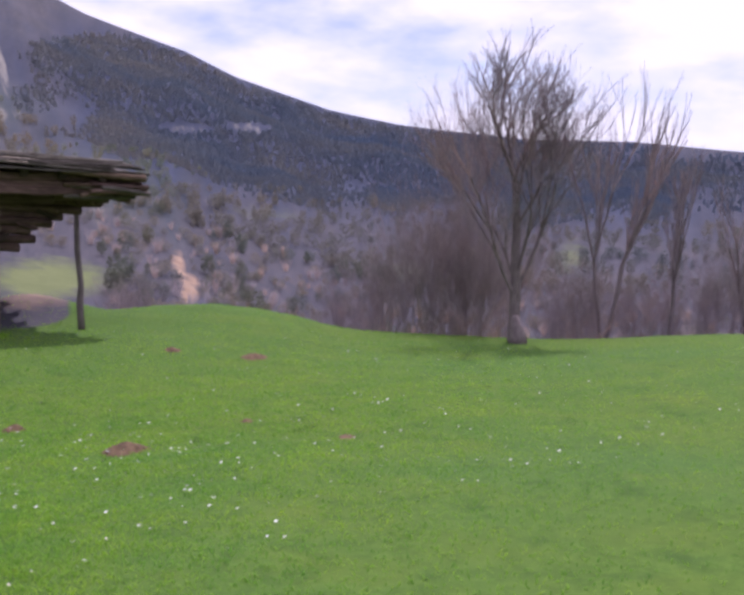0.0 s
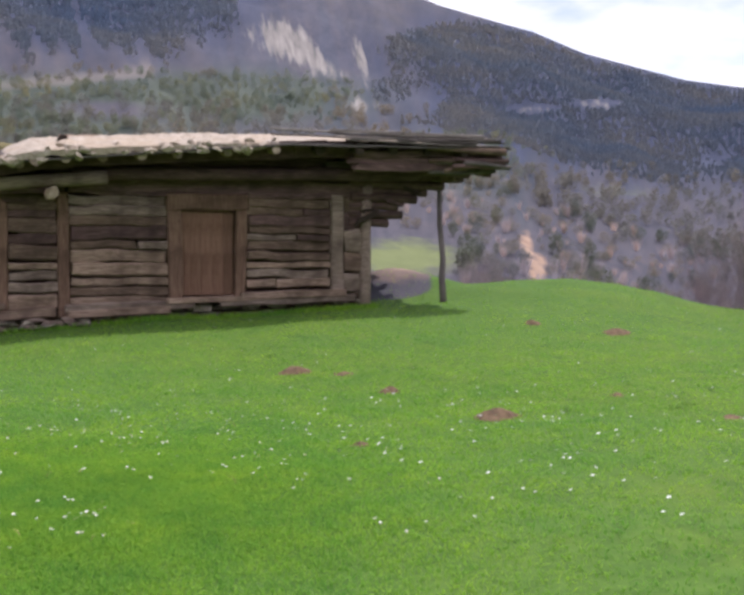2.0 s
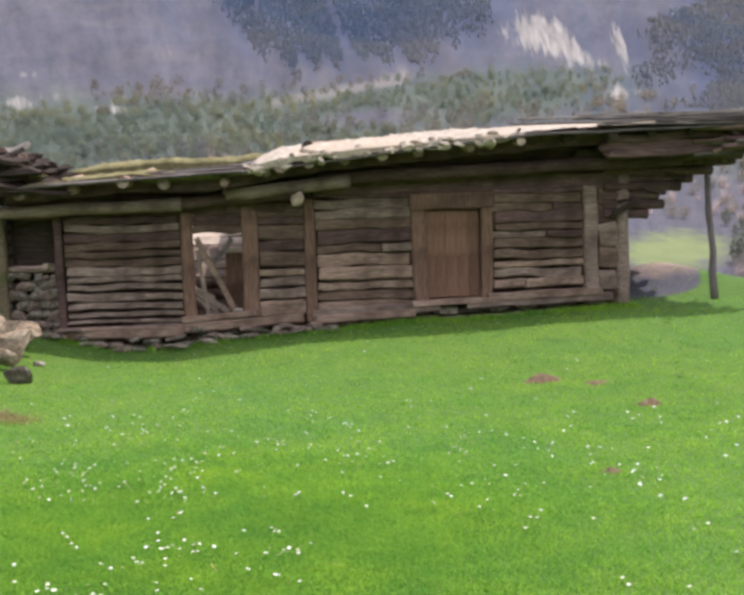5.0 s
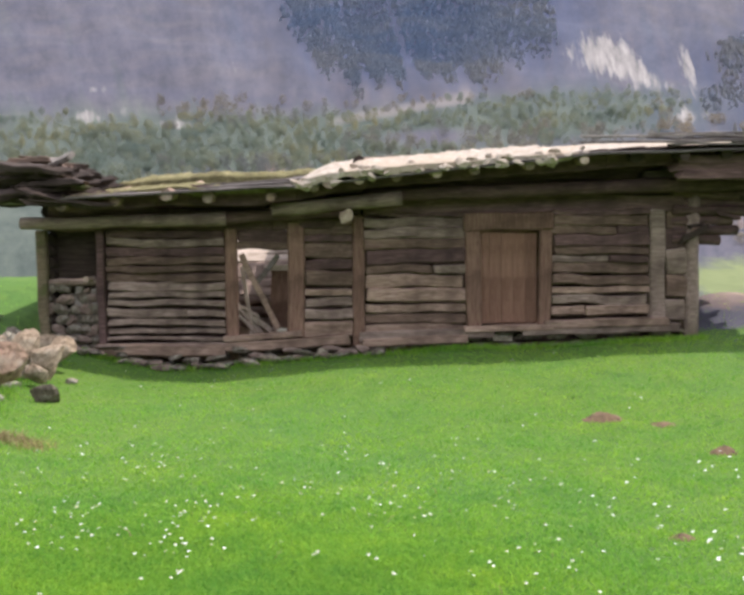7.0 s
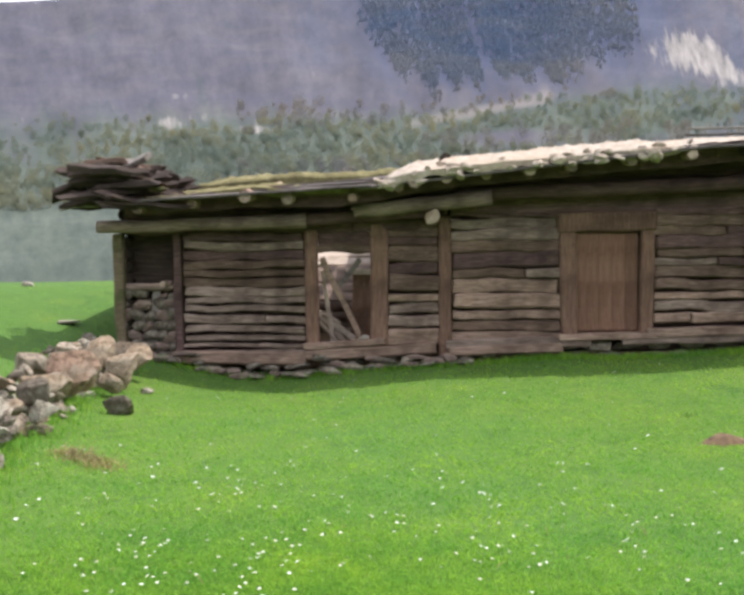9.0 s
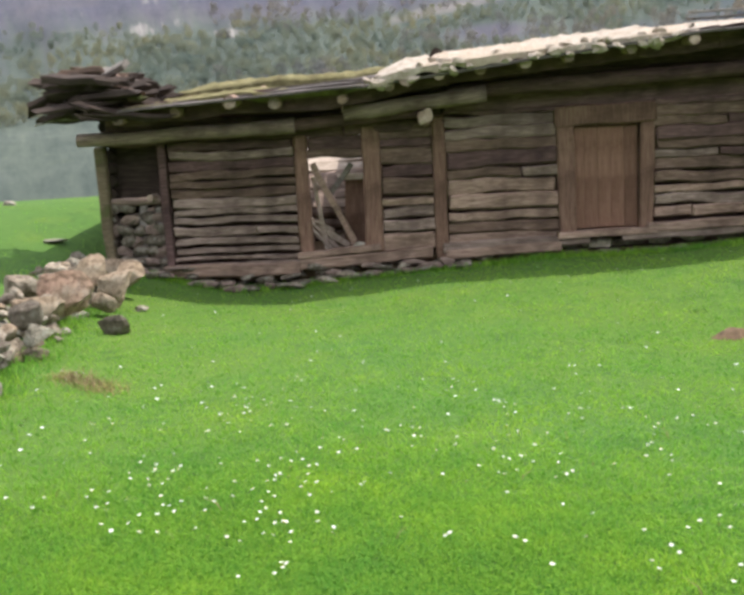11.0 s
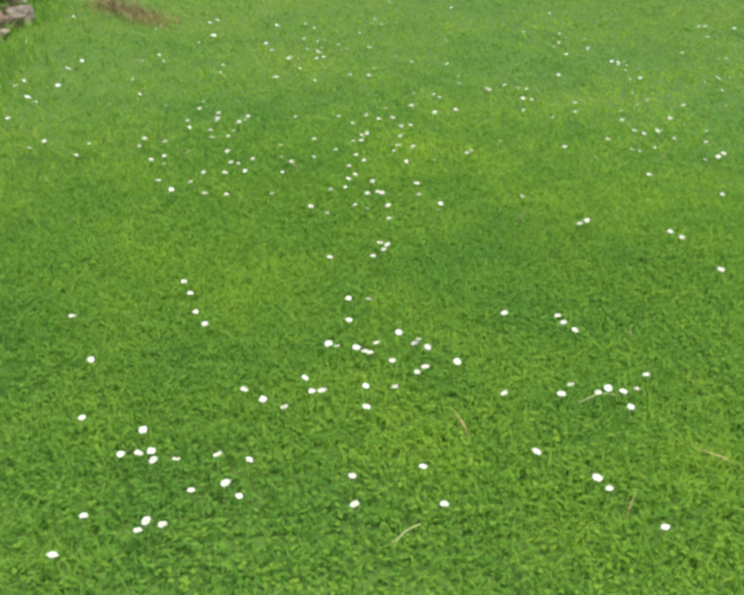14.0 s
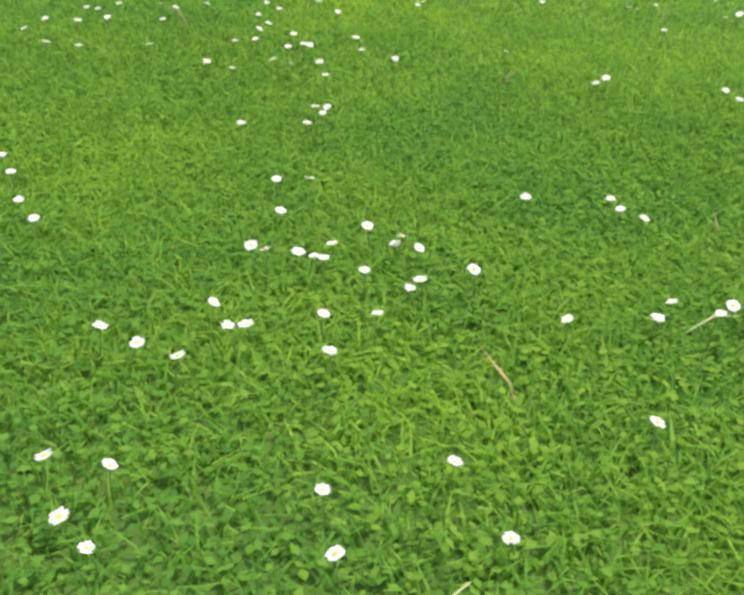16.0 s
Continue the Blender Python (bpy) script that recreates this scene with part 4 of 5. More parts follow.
# heap of broken boards and poles fanned over the low end of the roof
for i in range(105):
    ln = random.uniform(0.5, 1.15)
    x = -4.85 + random.gauss(0, 0.3) + 0.12 * ln
    y = FRONT_Y - 0.05 + random.uniform(0, 1.9)
    heap = 0.56 * math.exp(-(((x + 4.95) / 0.62) ** 2)) + 0.05
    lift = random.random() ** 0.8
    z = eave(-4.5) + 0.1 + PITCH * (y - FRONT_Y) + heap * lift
    # heap's shaded body and pale lit rim are painted by choice of wood
    mat = random.choice((M_GREY, M_MOSSY, M_BROWN)) if lift > 0.93 else M_SHADE_DARK
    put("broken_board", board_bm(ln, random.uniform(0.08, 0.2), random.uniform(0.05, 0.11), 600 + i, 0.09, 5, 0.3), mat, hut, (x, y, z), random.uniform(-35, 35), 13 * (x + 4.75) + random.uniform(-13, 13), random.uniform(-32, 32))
for i in range(26):
    bm = bmesh.new()
    ln = random.uniform(0.4, 0.78)
    tube(bm, [(0.3, 0, 0), (-0.1, 0.02, 0.02), (-ln * 0.6, 0.03, 0.03 + 0.02 * (i % 3)), (-ln, 0, 0.02 * (i % 5))], [0.04, 0.035, 0.028, 0.014], 6, True, 0.4, i)
    put("broken_pole", bm, (M_SHADE_DARK, M_SHADE_DARK, M_GREY)[i % 3], hut, (-4.9, FRONT_Y + 0.07 * i, eave(-4.9) + 0.04 + 0.5 * random.random()), 0, random.uniform(-22, 22), random.uniform(-22, 18))
# stacked ragged beams under the roof over the open end, roof shade in their colour
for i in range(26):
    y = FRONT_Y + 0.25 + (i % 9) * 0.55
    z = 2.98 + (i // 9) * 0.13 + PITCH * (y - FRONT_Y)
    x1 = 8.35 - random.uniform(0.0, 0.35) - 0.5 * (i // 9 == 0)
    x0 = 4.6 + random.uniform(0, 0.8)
    put("roof_beam", board_bm(x1 - x0, 0.2, 0.14, 700 + i, 0.05, 6, 0.2), (M_SHADE_BROWN, M_SHADE_DARK, M_SHADE_DARK)[i % 3], hut, ((x0 + x1) / 2, y, z), 0, -1 + random.uniform(-0.8, 0.8), random.uniform(-1.5, 1.5))
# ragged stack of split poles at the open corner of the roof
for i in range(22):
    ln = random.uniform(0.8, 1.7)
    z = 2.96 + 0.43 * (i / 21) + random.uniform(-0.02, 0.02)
    put("roof_pole", log_bm(ln, random.uniform(0.035, 0.06), 960 + i, 0.06, 1.0, 0.3), (M_SHADE_BROWN, M_ROOF, M_BROWN, M_SHADE_BROWN)[i % 4], hut, (8.42 - ln / 2 - random.uniform(0, 0.22) - 0.25 * abs(z - 3.25), FRONT_Y - 0.02 + random.uniform(-0.1, 0.5), z), 0, random.uniform(-7, 5), random.uniform(-8, 8))
# floor inside
floor = board_bm(10.5, 4.0, 0.3, 12, 0.01, 8)
put("earth_floor", floor, M_SOIL, hut, (0.4, 18.95, 0.12))


# ---- things in the meadow ----
def stone_thing(x, y, sx, sy, sz, mat, label, lift=0.0, rx=0, ry=0, rz=0, seed=0.0, name="stone"):
    me_bm = stone_bm(sx, sy, sz, seed, 2)
    me = bpy.data.meshes.new(name)
    me_bm.to_mesh(me)
    me_bm.free()
    ob = link(name, me, mat)
    ob.matrix_basis = pose(x, y, gz(x, y) + lift, rx, ry, rz)
    return tagged(ob, label, "stone")


# dry stone wall: a tumbled line of field stones
dry_wall = thing("dry_stone_wall", "tumbled dry stone wall of mixed field stones in grass", "wall")
LINE_Y = (4.6, 6.1, 7.4, 9.5, 12.5, 15.2, 16.4)
LINE_X = (-2.45, -2.75, -3.25, -3.95, -4.5, -4.95, -5.2)


def wall_stone(x, y, z, sx, sy, sz, mat, seed, rx=0, ry=0, rz=0, sub=3):
    put("stone", stone_bm(sx, sy, sz, seed, sub), mat, dry_wall, (x, y, z), rx, ry, rz)


MIXED = (M_STONE, M_STONE_WHITE, M_STONE_TAN, M_STONE, M_STONE_DARK, M_STONE_WHITE, M_STONE)
for i in range(420):
    y = 4.7 + 11.5 * ((i * 0.6180339) % 1.0) ** 0.85
    tall = float(np.interp(y, (4.6, 7, 8, 10, 13, 15.5, 16.3), (0.2, 0.32, 0.22, 0.5, 0.5, 0.42, 0.3)))
    side = random.gauss(0, 0.27)
    x = min(float(np.interp(y, LINE_Y, LINE_X)) + side, float(np.interp(y, (4.6, 6.2, 7.2, 9, 12.5, 16.3), (-2.15, -2.25, -2.8, -3.5, -4.0, -4.75))))
    s = random.uniform(0.07, 0.16)
    z = gz(x, y) + max(0.03, random.random() * (tall - abs(side) * 0.8))
    wall_stone(x, y, z, s * random.uniform(0.9, 1.4), s, s * random.uniform(0.6, 0.95), MIXED[i % 7], i * 1.3, random.uniform(-18, 18), random.uniform(-18, 18), random.uniform(0, 180), 3 if y < 9 else 2)
for x, y, z, sx, sy, sz, mat, rx, ry, rz in (
    (-4.12, 12.7, 0.42, 0.48, 0.2, 0.56, M_STONE_RED, -22, 6, 8), (-3.95, 13.9, 0.40, 0.36, 0.22, 0.46, M_STONE_TAN, -24, 14, -10), (-4.0, 14.7, 0.38, 0.34, 0.16, 0.44, M_STONE_TAN, -30, 24, 5),
    (-4.55, 13.6, 0.55, 0.3, 0.28, 0.2, M_STONE, 0, 8, 30), (-4.5, 11.6, 0.52, 0.34, 0.3, 0.2, M_STONE_RED, 4, 6, 10), (-4.05, 11.5, 0.42, 0.26, 0.3, 0.3, M_STONE_DARK, 0, 20, 40),
    (-4.1, 10.7, 0.34, 0.33, 0.3, 0.27, M_STONE_WHITE, 8, 4, 20), (-3.72, 11.0, 0.28, 0.24, 0.2, 0.2, M_STONE_WHITE, 0, 0, 60), (-4.05, 9.8, 0.34, 0.34, 0.3, 0.26, M_STONE, 10, -6, 15),
    (-3.68, 9.75, 0.32, 0.24, 0.22, 0.2, M_STONE_WHITE, 0, 10, 70), (-3.62, 9.2, 0.2, 0.28, 0.24, 0.2, M_STONE_RED, 6, -6, 25), (-4.75, 10.4, 0.4, 0.42, 0.24, 0.4, M_STONE_BLUE, -14, 0, 12),
    (-4.35, 14.3, 0.5, 0.4, 0.16, 0.38, M_STONE_TAN, -25, 22, 20), (-4.3, 15.2, 0.36, 0.42, 0.16, 0.4, M_STONE_TAN, -28, 26, -5), (-4.05, 14.1, 0.2, 0.34, 0.12, 0.36, M_STONE_TAN, -32, 28, 0), (-3.95, 13.4, 0.2, 0.3, 0.2, 0.2, M_STONE_TAN, -10, 20, 10), (-4.2, 12.2, 0.3, 0.4, 0.3, 0.3, M_STONE_TAN, 0, 10, 30), (-4.65, 12.9, 0.5, 0.34, 0.3, 0.26, M_STONE, 0, 12, 40),
    (-3.3, 8.05, 0.22, 0.34, 0.32, 0.24, M_STONE_RED, 0, 6, 35), (-2.98, 7.3, 0.2, 0.3, 0.28, 0.27, M_STONE_WHITE, 0, 0, 20), (-2.62, 6.35, 0.2, 0.42, 0.36, 0.3, M_STONE, 4, 10, 15), (-2.28, 5.9, 0.08, 0.17, 0.14, 0.09, M_STONE_WHITE, 0, 0, 0),
):
    wall_stone(x, y, gz(x, y) + z * 0.85, sx * 0.85, sy * 0.85, sz * 0.85, mat, x * 9 + y, rx, ry, rz)

# the two largest, beside the lawn
wall_stone(-2.84, 7.3, gz(-2.84, 7.3) + 0.09, 0.27, 0.25, 0.27, M_STONE_WHITE, 61.3, 0, 8, 20)
wall_stone(-2.4, 6.4, gz(-2.4, 6.4) + 0.08, 0.4, 0.4, 0.3, M_STONE, 67.1, 5, 10, 40)
wall_stone(-3.4, 8.3, gz(-3.4, 8.3) + 0.09, 0.3, 0.3, 0.28, M_STONE_RED, 69.1, 0, 5, 10)
stone_thing(-3.46, 12.35, 0.34, 0.12, 0.26, M_STONE_DARK, "dark slanting stone with a pale edge in the grass", 0.09, 28, 24, 5, 3.3)
stone_thing(-3.66, 14.0, 0.17, 0.12, 0.06, M_STONE_WHITE, "small flat white stone in the grass", 0.03, 0, 0, 10, 4.4)
stone_thing(-6.2, 17.7, 0.3, 0.2, 0.09, M_STONE_WHITE, "flat white stone in the meadow beside the hut", 0.04, 0, 0, 20, 5.4)
stone_thing(-10.3, 22.2, 0.5, 0.3, 0.12, M_STONE_WHITE, "long pale stone lying in the far meadow", 0.05, 0, 0, -10, 6.4)
stone_thing(-8.5, 21.2, 0.22, 0.16, 0.1, M_STONE_WHITE, "small white stone on the grassy bank", 0.04, 0, 0, 30, 8.1)
stone_thing(16.2, 24.6, 0.3, 0.25, 0.7, M_STONE_WHITE, "pale upright stone below the mound", 0.35, 0, 6, 0, 7.4)


def molehill(x, y, w, h, seed):
    bm = bmesh.new()
    rings, sides, rows = 7, 18, []
    for i in range(rings + 1):
        u = i / rings
        ring = []
        for k in range(sides):
            a = 2 * math.pi * k / sides
            r = w * u * (1 + 0.3 * wobble((math.cos(a), math.sin(a), 0), 1.6, seed))
            px, py = x + r * math.cos(a), y + r * math.sin(a) * 0.8
            z = gz(px, py) - 0.015 + h * (1 - u**1.6) * (1 + 0.5 * wobble((px, py, 0), 9, seed))
            ring.append(bm.verts.new((px, py, z)))
        rows.append(ring)
    for r0, r1 in zip(rows, rows[1:]):
        for k in range(sides):
            bm.faces.new((r0[k], r1[k], r1[(k + 1) % sides], r0[(k + 1) % sides]))
    bmesh.ops.remove_doubles(bm, verts=bm.verts, dist=0.0005)
    me = bpy.data.meshes.new("molehill")
    bm.to_mesh(me)
    bm.free()
    tagged(link("molehill", me, M_SOIL), "low heap of reddish brown soil in short grass", "molehill", "molehills in the meadow")


for x, y, w, h, sd in ((2.88, 11.55, 0.2, 0.08, 1), (3.59, 10.03, 0.12, 0.06, 2), (3.86, 7.95, 0.22, 0.08, 3), (3.44, 11.22, 0.16, 0.03, 4), (8.75, 12.7, 0.24, 0.06, 5), (7.7, 13.6, 0.15, 0.05, 6), (2.2, 7.3, 0.1, 0.03, 7), (5.6, 8.4, 0.1, 0.03, 8), (5.9, 7.0, 0.12, 0.03, 9)):
    molehill(x, y, w * 1.2, h * 1.35, sd)


# ---- grass, leaves and straw ----
def in_the_way(x, y):
    """Where no grass grows: inside the hut and along the stone line."""
    hut_in = (x > -5.0) & (x < 5.9) & (y > WALL_Y - 0.02) & (y < 21.2)
    wall_in = np.abs(x - np.interp(y, LINE_Y, LINE_X)) < 0.2
    return hut_in | (wall_in & (y > 4.6) & (y < 16.4))


def scatter(n, cx, cy, sx, sy, seed, patch=1.3):
    """Places thinning out evenly from a middle, with looser patches."""
    rs = np.random.default_rng(seed)
    x, y = rs.normal(cx, sx, n), rs.normal(cy, sy, n)
    keep = (lumps(x, y, patch, seed) * 0.5 + 0.5 > rs.uniform(-0.9, 0.5, n)) & ~in_the_way(x, y)
    az, r = az_r(x, y)
    keep &= (r < crest_at(az) + 1.5) & (y > 2.0)
    return x[keep], y[keep], rs


def blades(name, x, y, rs, long_, wide, mat, lean=0.5):
    """Grass blades of three triangles, bent over a little."""
    n = len(x)
    z = height(x, y)
    a = rs.uniform(0, 2 * math.pi, n)
    h = long_ * rs.uniform(0.55, 1.25, n)
    w = wide * rs.uniform(0.7, 1.3, n)
    b = rs.uniform(0, 2 * math.pi, n)
    l1 = h * lean * rs.uniform(0.1, 1.0, n)
    base = np.stack([x, y, z - 0.004], -1)
    side = np.stack([np.cos(a) * w / 2, np.sin(a) * w / 2, np.zeros(n)], -1)
    tilt = np.stack([np.cos(b) * l1, np.sin(b) * l1, np.zeros(n)], -1)
    mid = base + tilt * 0.35 + np.stack([np.zeros(n), np.zeros(n), h * 0.6], -1)
    tip = base + tilt * 1.25 + np.stack([np.zeros(n), np.zeros(n), h * 0.93], -1)
    v = np.stack([base - side, base + side, mid + side * 0.75, mid - side * 0.75, tip], 1).reshape(-1, 3)
    k = np.arange(n)[:, None] * 5
    f = np.concatenate([k + [0, 1, 2], k + [0, 2, 3], k + [3, 2, 4]], 0)
    return new(name, soup(name, v, f, mat))


def leaves(name, x, y, rs, size, high, mat):
    """Small flat leaves held near level, as of clover and plantain."""
    n = len(x)
    z = height(x, y) + high * rs.uniform(0.2, 1.0, n)
    a = rs.uniform(0, 2 * math.pi, n)
    s = size * rs.uniform(0.6, 1.3, n)
    u = np.stack([np.cos(a) * s, np.sin(a) * s, rs.uniform(-0.28, 0.28, n) * s], -1)
    w = np.stack([-np.sin(a) * s * 0.62, np.cos(a) * s * 0.62, rs.uniform(-0.22, 0.22, n) * s], -1)
    c = np.stack([x, y, z], -1)
    v = np.stack([c - u, c - u * 0.1 + w, c + u, c - u * 0.1 - w], 1).reshape(-1, 3)
    f = np.arange(n)[:, None] * 4 + [0, 1, 2, 3]
    return new(name, soup(name, v, f, mat))


def turf():
    x, y, rs = scatter(165000, -0.6, 5.9, 1.35, 1.2, 21)
    tagged(blades("short_grass", x, y, rs, 0.034, 0.005, M_GRASS, 1.5), "short bright green meadow grass", "grass", kind="stuff")
    x, y, rs = scatter(62000, -0.6, 5.9, 1.3, 1.15, 22, 0.5)
    tagged(leaves("clover", x, y, rs, 0.0078, 0.027, M_CLOVER), "small rounded green leaves among short grass", "clover", kind="stuff")
    x, y, rs = scatter(110000, 1.4, 8.0, 4.0, 2.9, 23, 1.8)
    tagged(blades("meadow_grass", x, y, rs, 0.03, 0.008, M_GRASS, 1.6), "short green meadow grass", "grass", kind="stuff")
    x, y, rs = scatter(70000, 4.5, 11.5, 7.0, 4.2, 24, 2.6)
    tagged(blades("far_meadow_grass", x, y, rs, 0.032, 0.013, M_GRASS, 1.8), "short green grass of the further meadow", "grass", kind="stuff")
    # longer tufts at the foot of the hut, the stones and on the mound
    rs = np.random.default_rng(25)
    t = rs.uniform(0, 1, 5000)
    xa, ya = -5.2 + 11.2 * t, WALL_Y - 0.12 - np.abs(rs.normal(0, 0.2, 5000))
    tb = rs.uniform(4.6, 16.4, 6000)
    xb, yb = np.interp(tb, LINE_Y, LINE_X) + rs.choice((-1, 1), 6000) * (0.25 + np.abs(rs.normal(0, 0.22, 6000))), tb
    x, y = np.concatenate([xa, xb]), np.concatenate([ya, yb])
    tagged(blades("grass_tufts", x, y, rs, 0.10, 0.011, M_GRASS, 1.0), "longer grass tufts along the hut and stones", "grass", kind="stuff")
    # straw and dead stalks beside the stones, and single stalks in the lawn
    n = 600
    lie_t = rs.uniform(0, 1, n) ** 1.3
    x = np.concatenate([-3.25 + 0.65 * lie_t + rs.normal(0, 0.07, n), rs.uniform(-2.6, 1.5, 30)])
    y = np.concatenate([10.35 - 0.6 * lie_t + rs.normal(0, 0.08, n), rs.uniform(4.9, 9, 30)])
    tagged(blades("dry_straw", x, y, rs, 0.07, 0.006, M_DRY, 1.8), "dry straw and dead stalks lying in the grass", "straw", kind="stuff")


def weeds():
    """Dark leaf rosettes standing here and there in the meadow."""
    rs = np.random.default_rng(27)
    cx, cy = rs.uniform(2.5, 13, 26), rs.uniform(7.5, 15.5, 26)
    x = np.repeat(cx, 14) + rs.normal(0, 0.04, 26 * 14)
    y = np.repeat(cy, 14) + rs.normal(0, 0.04, 26 * 14)
    keep = ~in_the_way(x, y) & (y < WALL_Y - 0.8)
    tagged(leaves("dock_leaves", x[keep], y[keep], rs, 0.02, 0.035, M_WEED), "dark green leaf rosettes in the meadow", "weeds", kind="stuff")


turf()
weeds()

# one long dead stalk lying in the lawn
for stalk in ([(-0.615, 5.05, 0.02), (-0.585, 5.08, 0.035), (-0.556, 5.11, 0.03)], [(-0.18, 5.59, 0.03), (-0.13, 5.62, 0.045), (-0.08, 5.64, 0.035)]):
    bm = bmesh.new()
    tube(bm, [(x, y, gz(x, y) + h) for x, y, h in stalk], [0.0017, 0.0015, 0.0008], 5)
    me = bpy.data.meshes.new("dry_stalk")
    bm.to_mesh(me)
    bm.free()
    tagged(link("dry_stalk", me, M_STALK), "long pale dead grass stalk lying in the lawn", "stalk")


# ---- daisies ----
def daisy_parts(seed):
    """Petal ring, yellow centre and stem of one daisy, its foot at the origin."""
    rs = random.Random(seed)
    h, r = rs.uniform(0.045, 0.07), rs.uniform(0.0085, 0.0118)
    stem = bmesh.new()
    top = Vector((rs.uniform(-0.012, 0.012), rs.uniform(-0.012, 0.012), h))
    tube(stem, [(0, 0, -0.01), top * 0.5 + Vector((0.003, 0, 0)), top], [0.0013, 0.0011, 0.0011], 5)
    tilt = Matrix.Rotation(rs.uniform(-0.35, 0.35), 3, "X") @ Matrix.Rotation(rs.uniform(-0.35, 0.35), 3, "Y")
    ring = bmesh.new()
    for k in range(16):
        a = 2 * math.pi * k / 16 + rs.uniform(-0.08, 0.08)
        d, s = Vector((math.cos(a), math.sin(a), 0)), Vector((-math.sin(a), math.cos(a), 0))
        ln, lift = r * rs.uniform(0.88, 1.1), rs.uniform(0.0, 0.35)
        pts = [d * r * 0.2 - s * 0.0010, d * r * 0.2 + s * 0.0010, d * ln * 0.75 + s * 0.0031, d * ln, d * ln * 0.75 - s * 0.0031]
        ring.faces.new([ring.verts.new(top + tilt @ (p + Vector((0, 0, p.length * lift + 0.0004 * (k % 2))))) for p in pts])
    disc = bmesh.new()
    bmesh.ops.create_icosphere(disc, subdivisions=1, radius=r * 0.34)
    for v in disc.verts:
        v.co = top + tilt @ Vector((v.co.x, v.co.y, v.co.z * 0.55 + 0.001))
    return stem, ring, disc


def daisy(seed):
    ob = thing("daisy", "white lawn daisy with a yellow centre", "daisy", "daisies in the lawn")
    stem, ring, disc = daisy_parts(seed)
    part("stem", stem, M_STEM, ob)
    part("petals", ring, M_PETAL, ob)
    part("flower_centre", disc, M_YOLK, ob)
    return ob


# where the nearest ones stand, in four loose drifts
NEAR = [(-1.32, 5.98), (-1.23, 5.83), (-1.04, 5.49), (-0.99, 5.48), (-0.92, 5.43), (-0.89, 5.57), (-0.83, 5.55), (-0.85, 5.51), (-0.94, 6.31), (-0.84, 6.05), (-0.78, 6.02), (-0.82, 5.92),
        (-0.85, 5.75), (-0.83, 5.74), (-0.79, 5.77), (-0.76, 5.73), (-0.73, 5.72), (-0.72, 5.79), (-0.66, 5.84), (-0.62, 5.82), (-0.61, 5.81), (-0.58, 5.77), (-0.57, 5.70), (-0.59, 5.64)]
NEXT = [(-0.67, 5.67), (-0.73, 5.56), (-0.65, 5.54), (-0.71, 5.48), (-0.49, 5.70), (-0.37, 5.56), (-0.23, 5.59), (-0.14, 5.59), (-0.21, 6.00), (-0.19, 5.98), (-0.17, 5.92), (-0.37, 6.02),
        (-1.04, 5.24), (-0.96, 5.23), (-1.00, 5.18), (-0.95, 5.12), (-0.71, 5.19), (-0.56, 5.26), (-0.69, 5.10), (-0.50, 5.16), (-0.30, 5.34), (-0.75, 6.44), (-0.79, 6.37), (-0.76, 6.39)]
LEFT_DRIFT = [(-1.41, 5.35), (-1.27, 5.24), (-1.23, 5.23), (-1.21, 5.26), (-1.18, 5.21), (-1.13, 5.22), (-1.26, 5.35), (-1.07, 5.13), (-1.26, 5.02), (-1.14, 5.00), (-1.12, 5.02), (-1.10, 5.04), (-1.29, 4.91), (-1.48, 5.61), (-1.62, 5.84), (-1.26, 5.88), (-1.36, 6.05), (-0.06, 5.55), (-0.04, 5.61), (-0.06, 5.63), (-0.10, 5.62), (-0.20, 5.62), (-0.18, 5.27), (-0.16, 5.22), (-0.05, 5.11), (0.01, 5.72), (0.23, 6.64), (-0.08, 6.72)]
FAR_DRIFT = [(-1.88, 7.53), (-1.77, 7.54), (-1.68, 7.72), (-1.90, 7.26), (-2.12, 7.22), (-2.14, 7.12), (-1.73, 7.04), (-1.71, 6.92), (-1.62, 6.80), (-1.57, 6.88), (-1.48, 7.03), (-1.44, 7.10), (-1.39, 7.16), (-0.97, 6.96), (-0.95, 7.07), (-0.88, 7.06), (-0.91, 6.77), (-0.86, 6.75), (-0.79, 6.84), (-1.00, 6.70), (-0.47, 7.46), (-0.27, 6.94), (0.64, 8.44), (0.30, 8.33), (0.45, 8.48), (0.26, 8.06), (0.26, 7.65), (0.51, 7.05), (0.25, 7.25), (-0.06, 7.62), (0.05, 7.45), (0.27, 6.63), (-0.05, 6.70), (0.70, 7.80), (-2.36, 7.28), (-2.25, 7.80)]
moulds = [daisy(900 + i) for i in range(8)]
for i, m in enumerate(moulds):
    x, y = NEAR[i]
    m.matrix_basis = pose(x, y, gz(x, y), 0, 0, i * 47)
for i, (x, y) in enumerate(NEAR[8:] + NEXT + LEFT_DRIFT + FAR_DRIFT):
    copy_thing(moulds[i % 8], pose(x, y, gz(x, y), 0, 0, i * 71))
rs_d = np.random.default_rng(31)
for i in range(330):
    x, y = float(rs_d.uniform(-2.4, 1.8)), float(rs_d.uniform(5.6, 9.4))
    clear = (-2.3 < x < 1.0) and y < 7.6
    if clear or float(lumps(np.array(x), np.array(y), 0.9, 5)) < -0.1:
        continue
    copy_thing(moulds[i % 8], pose(x, y, gz(x, y), 0, 0, i * 53))

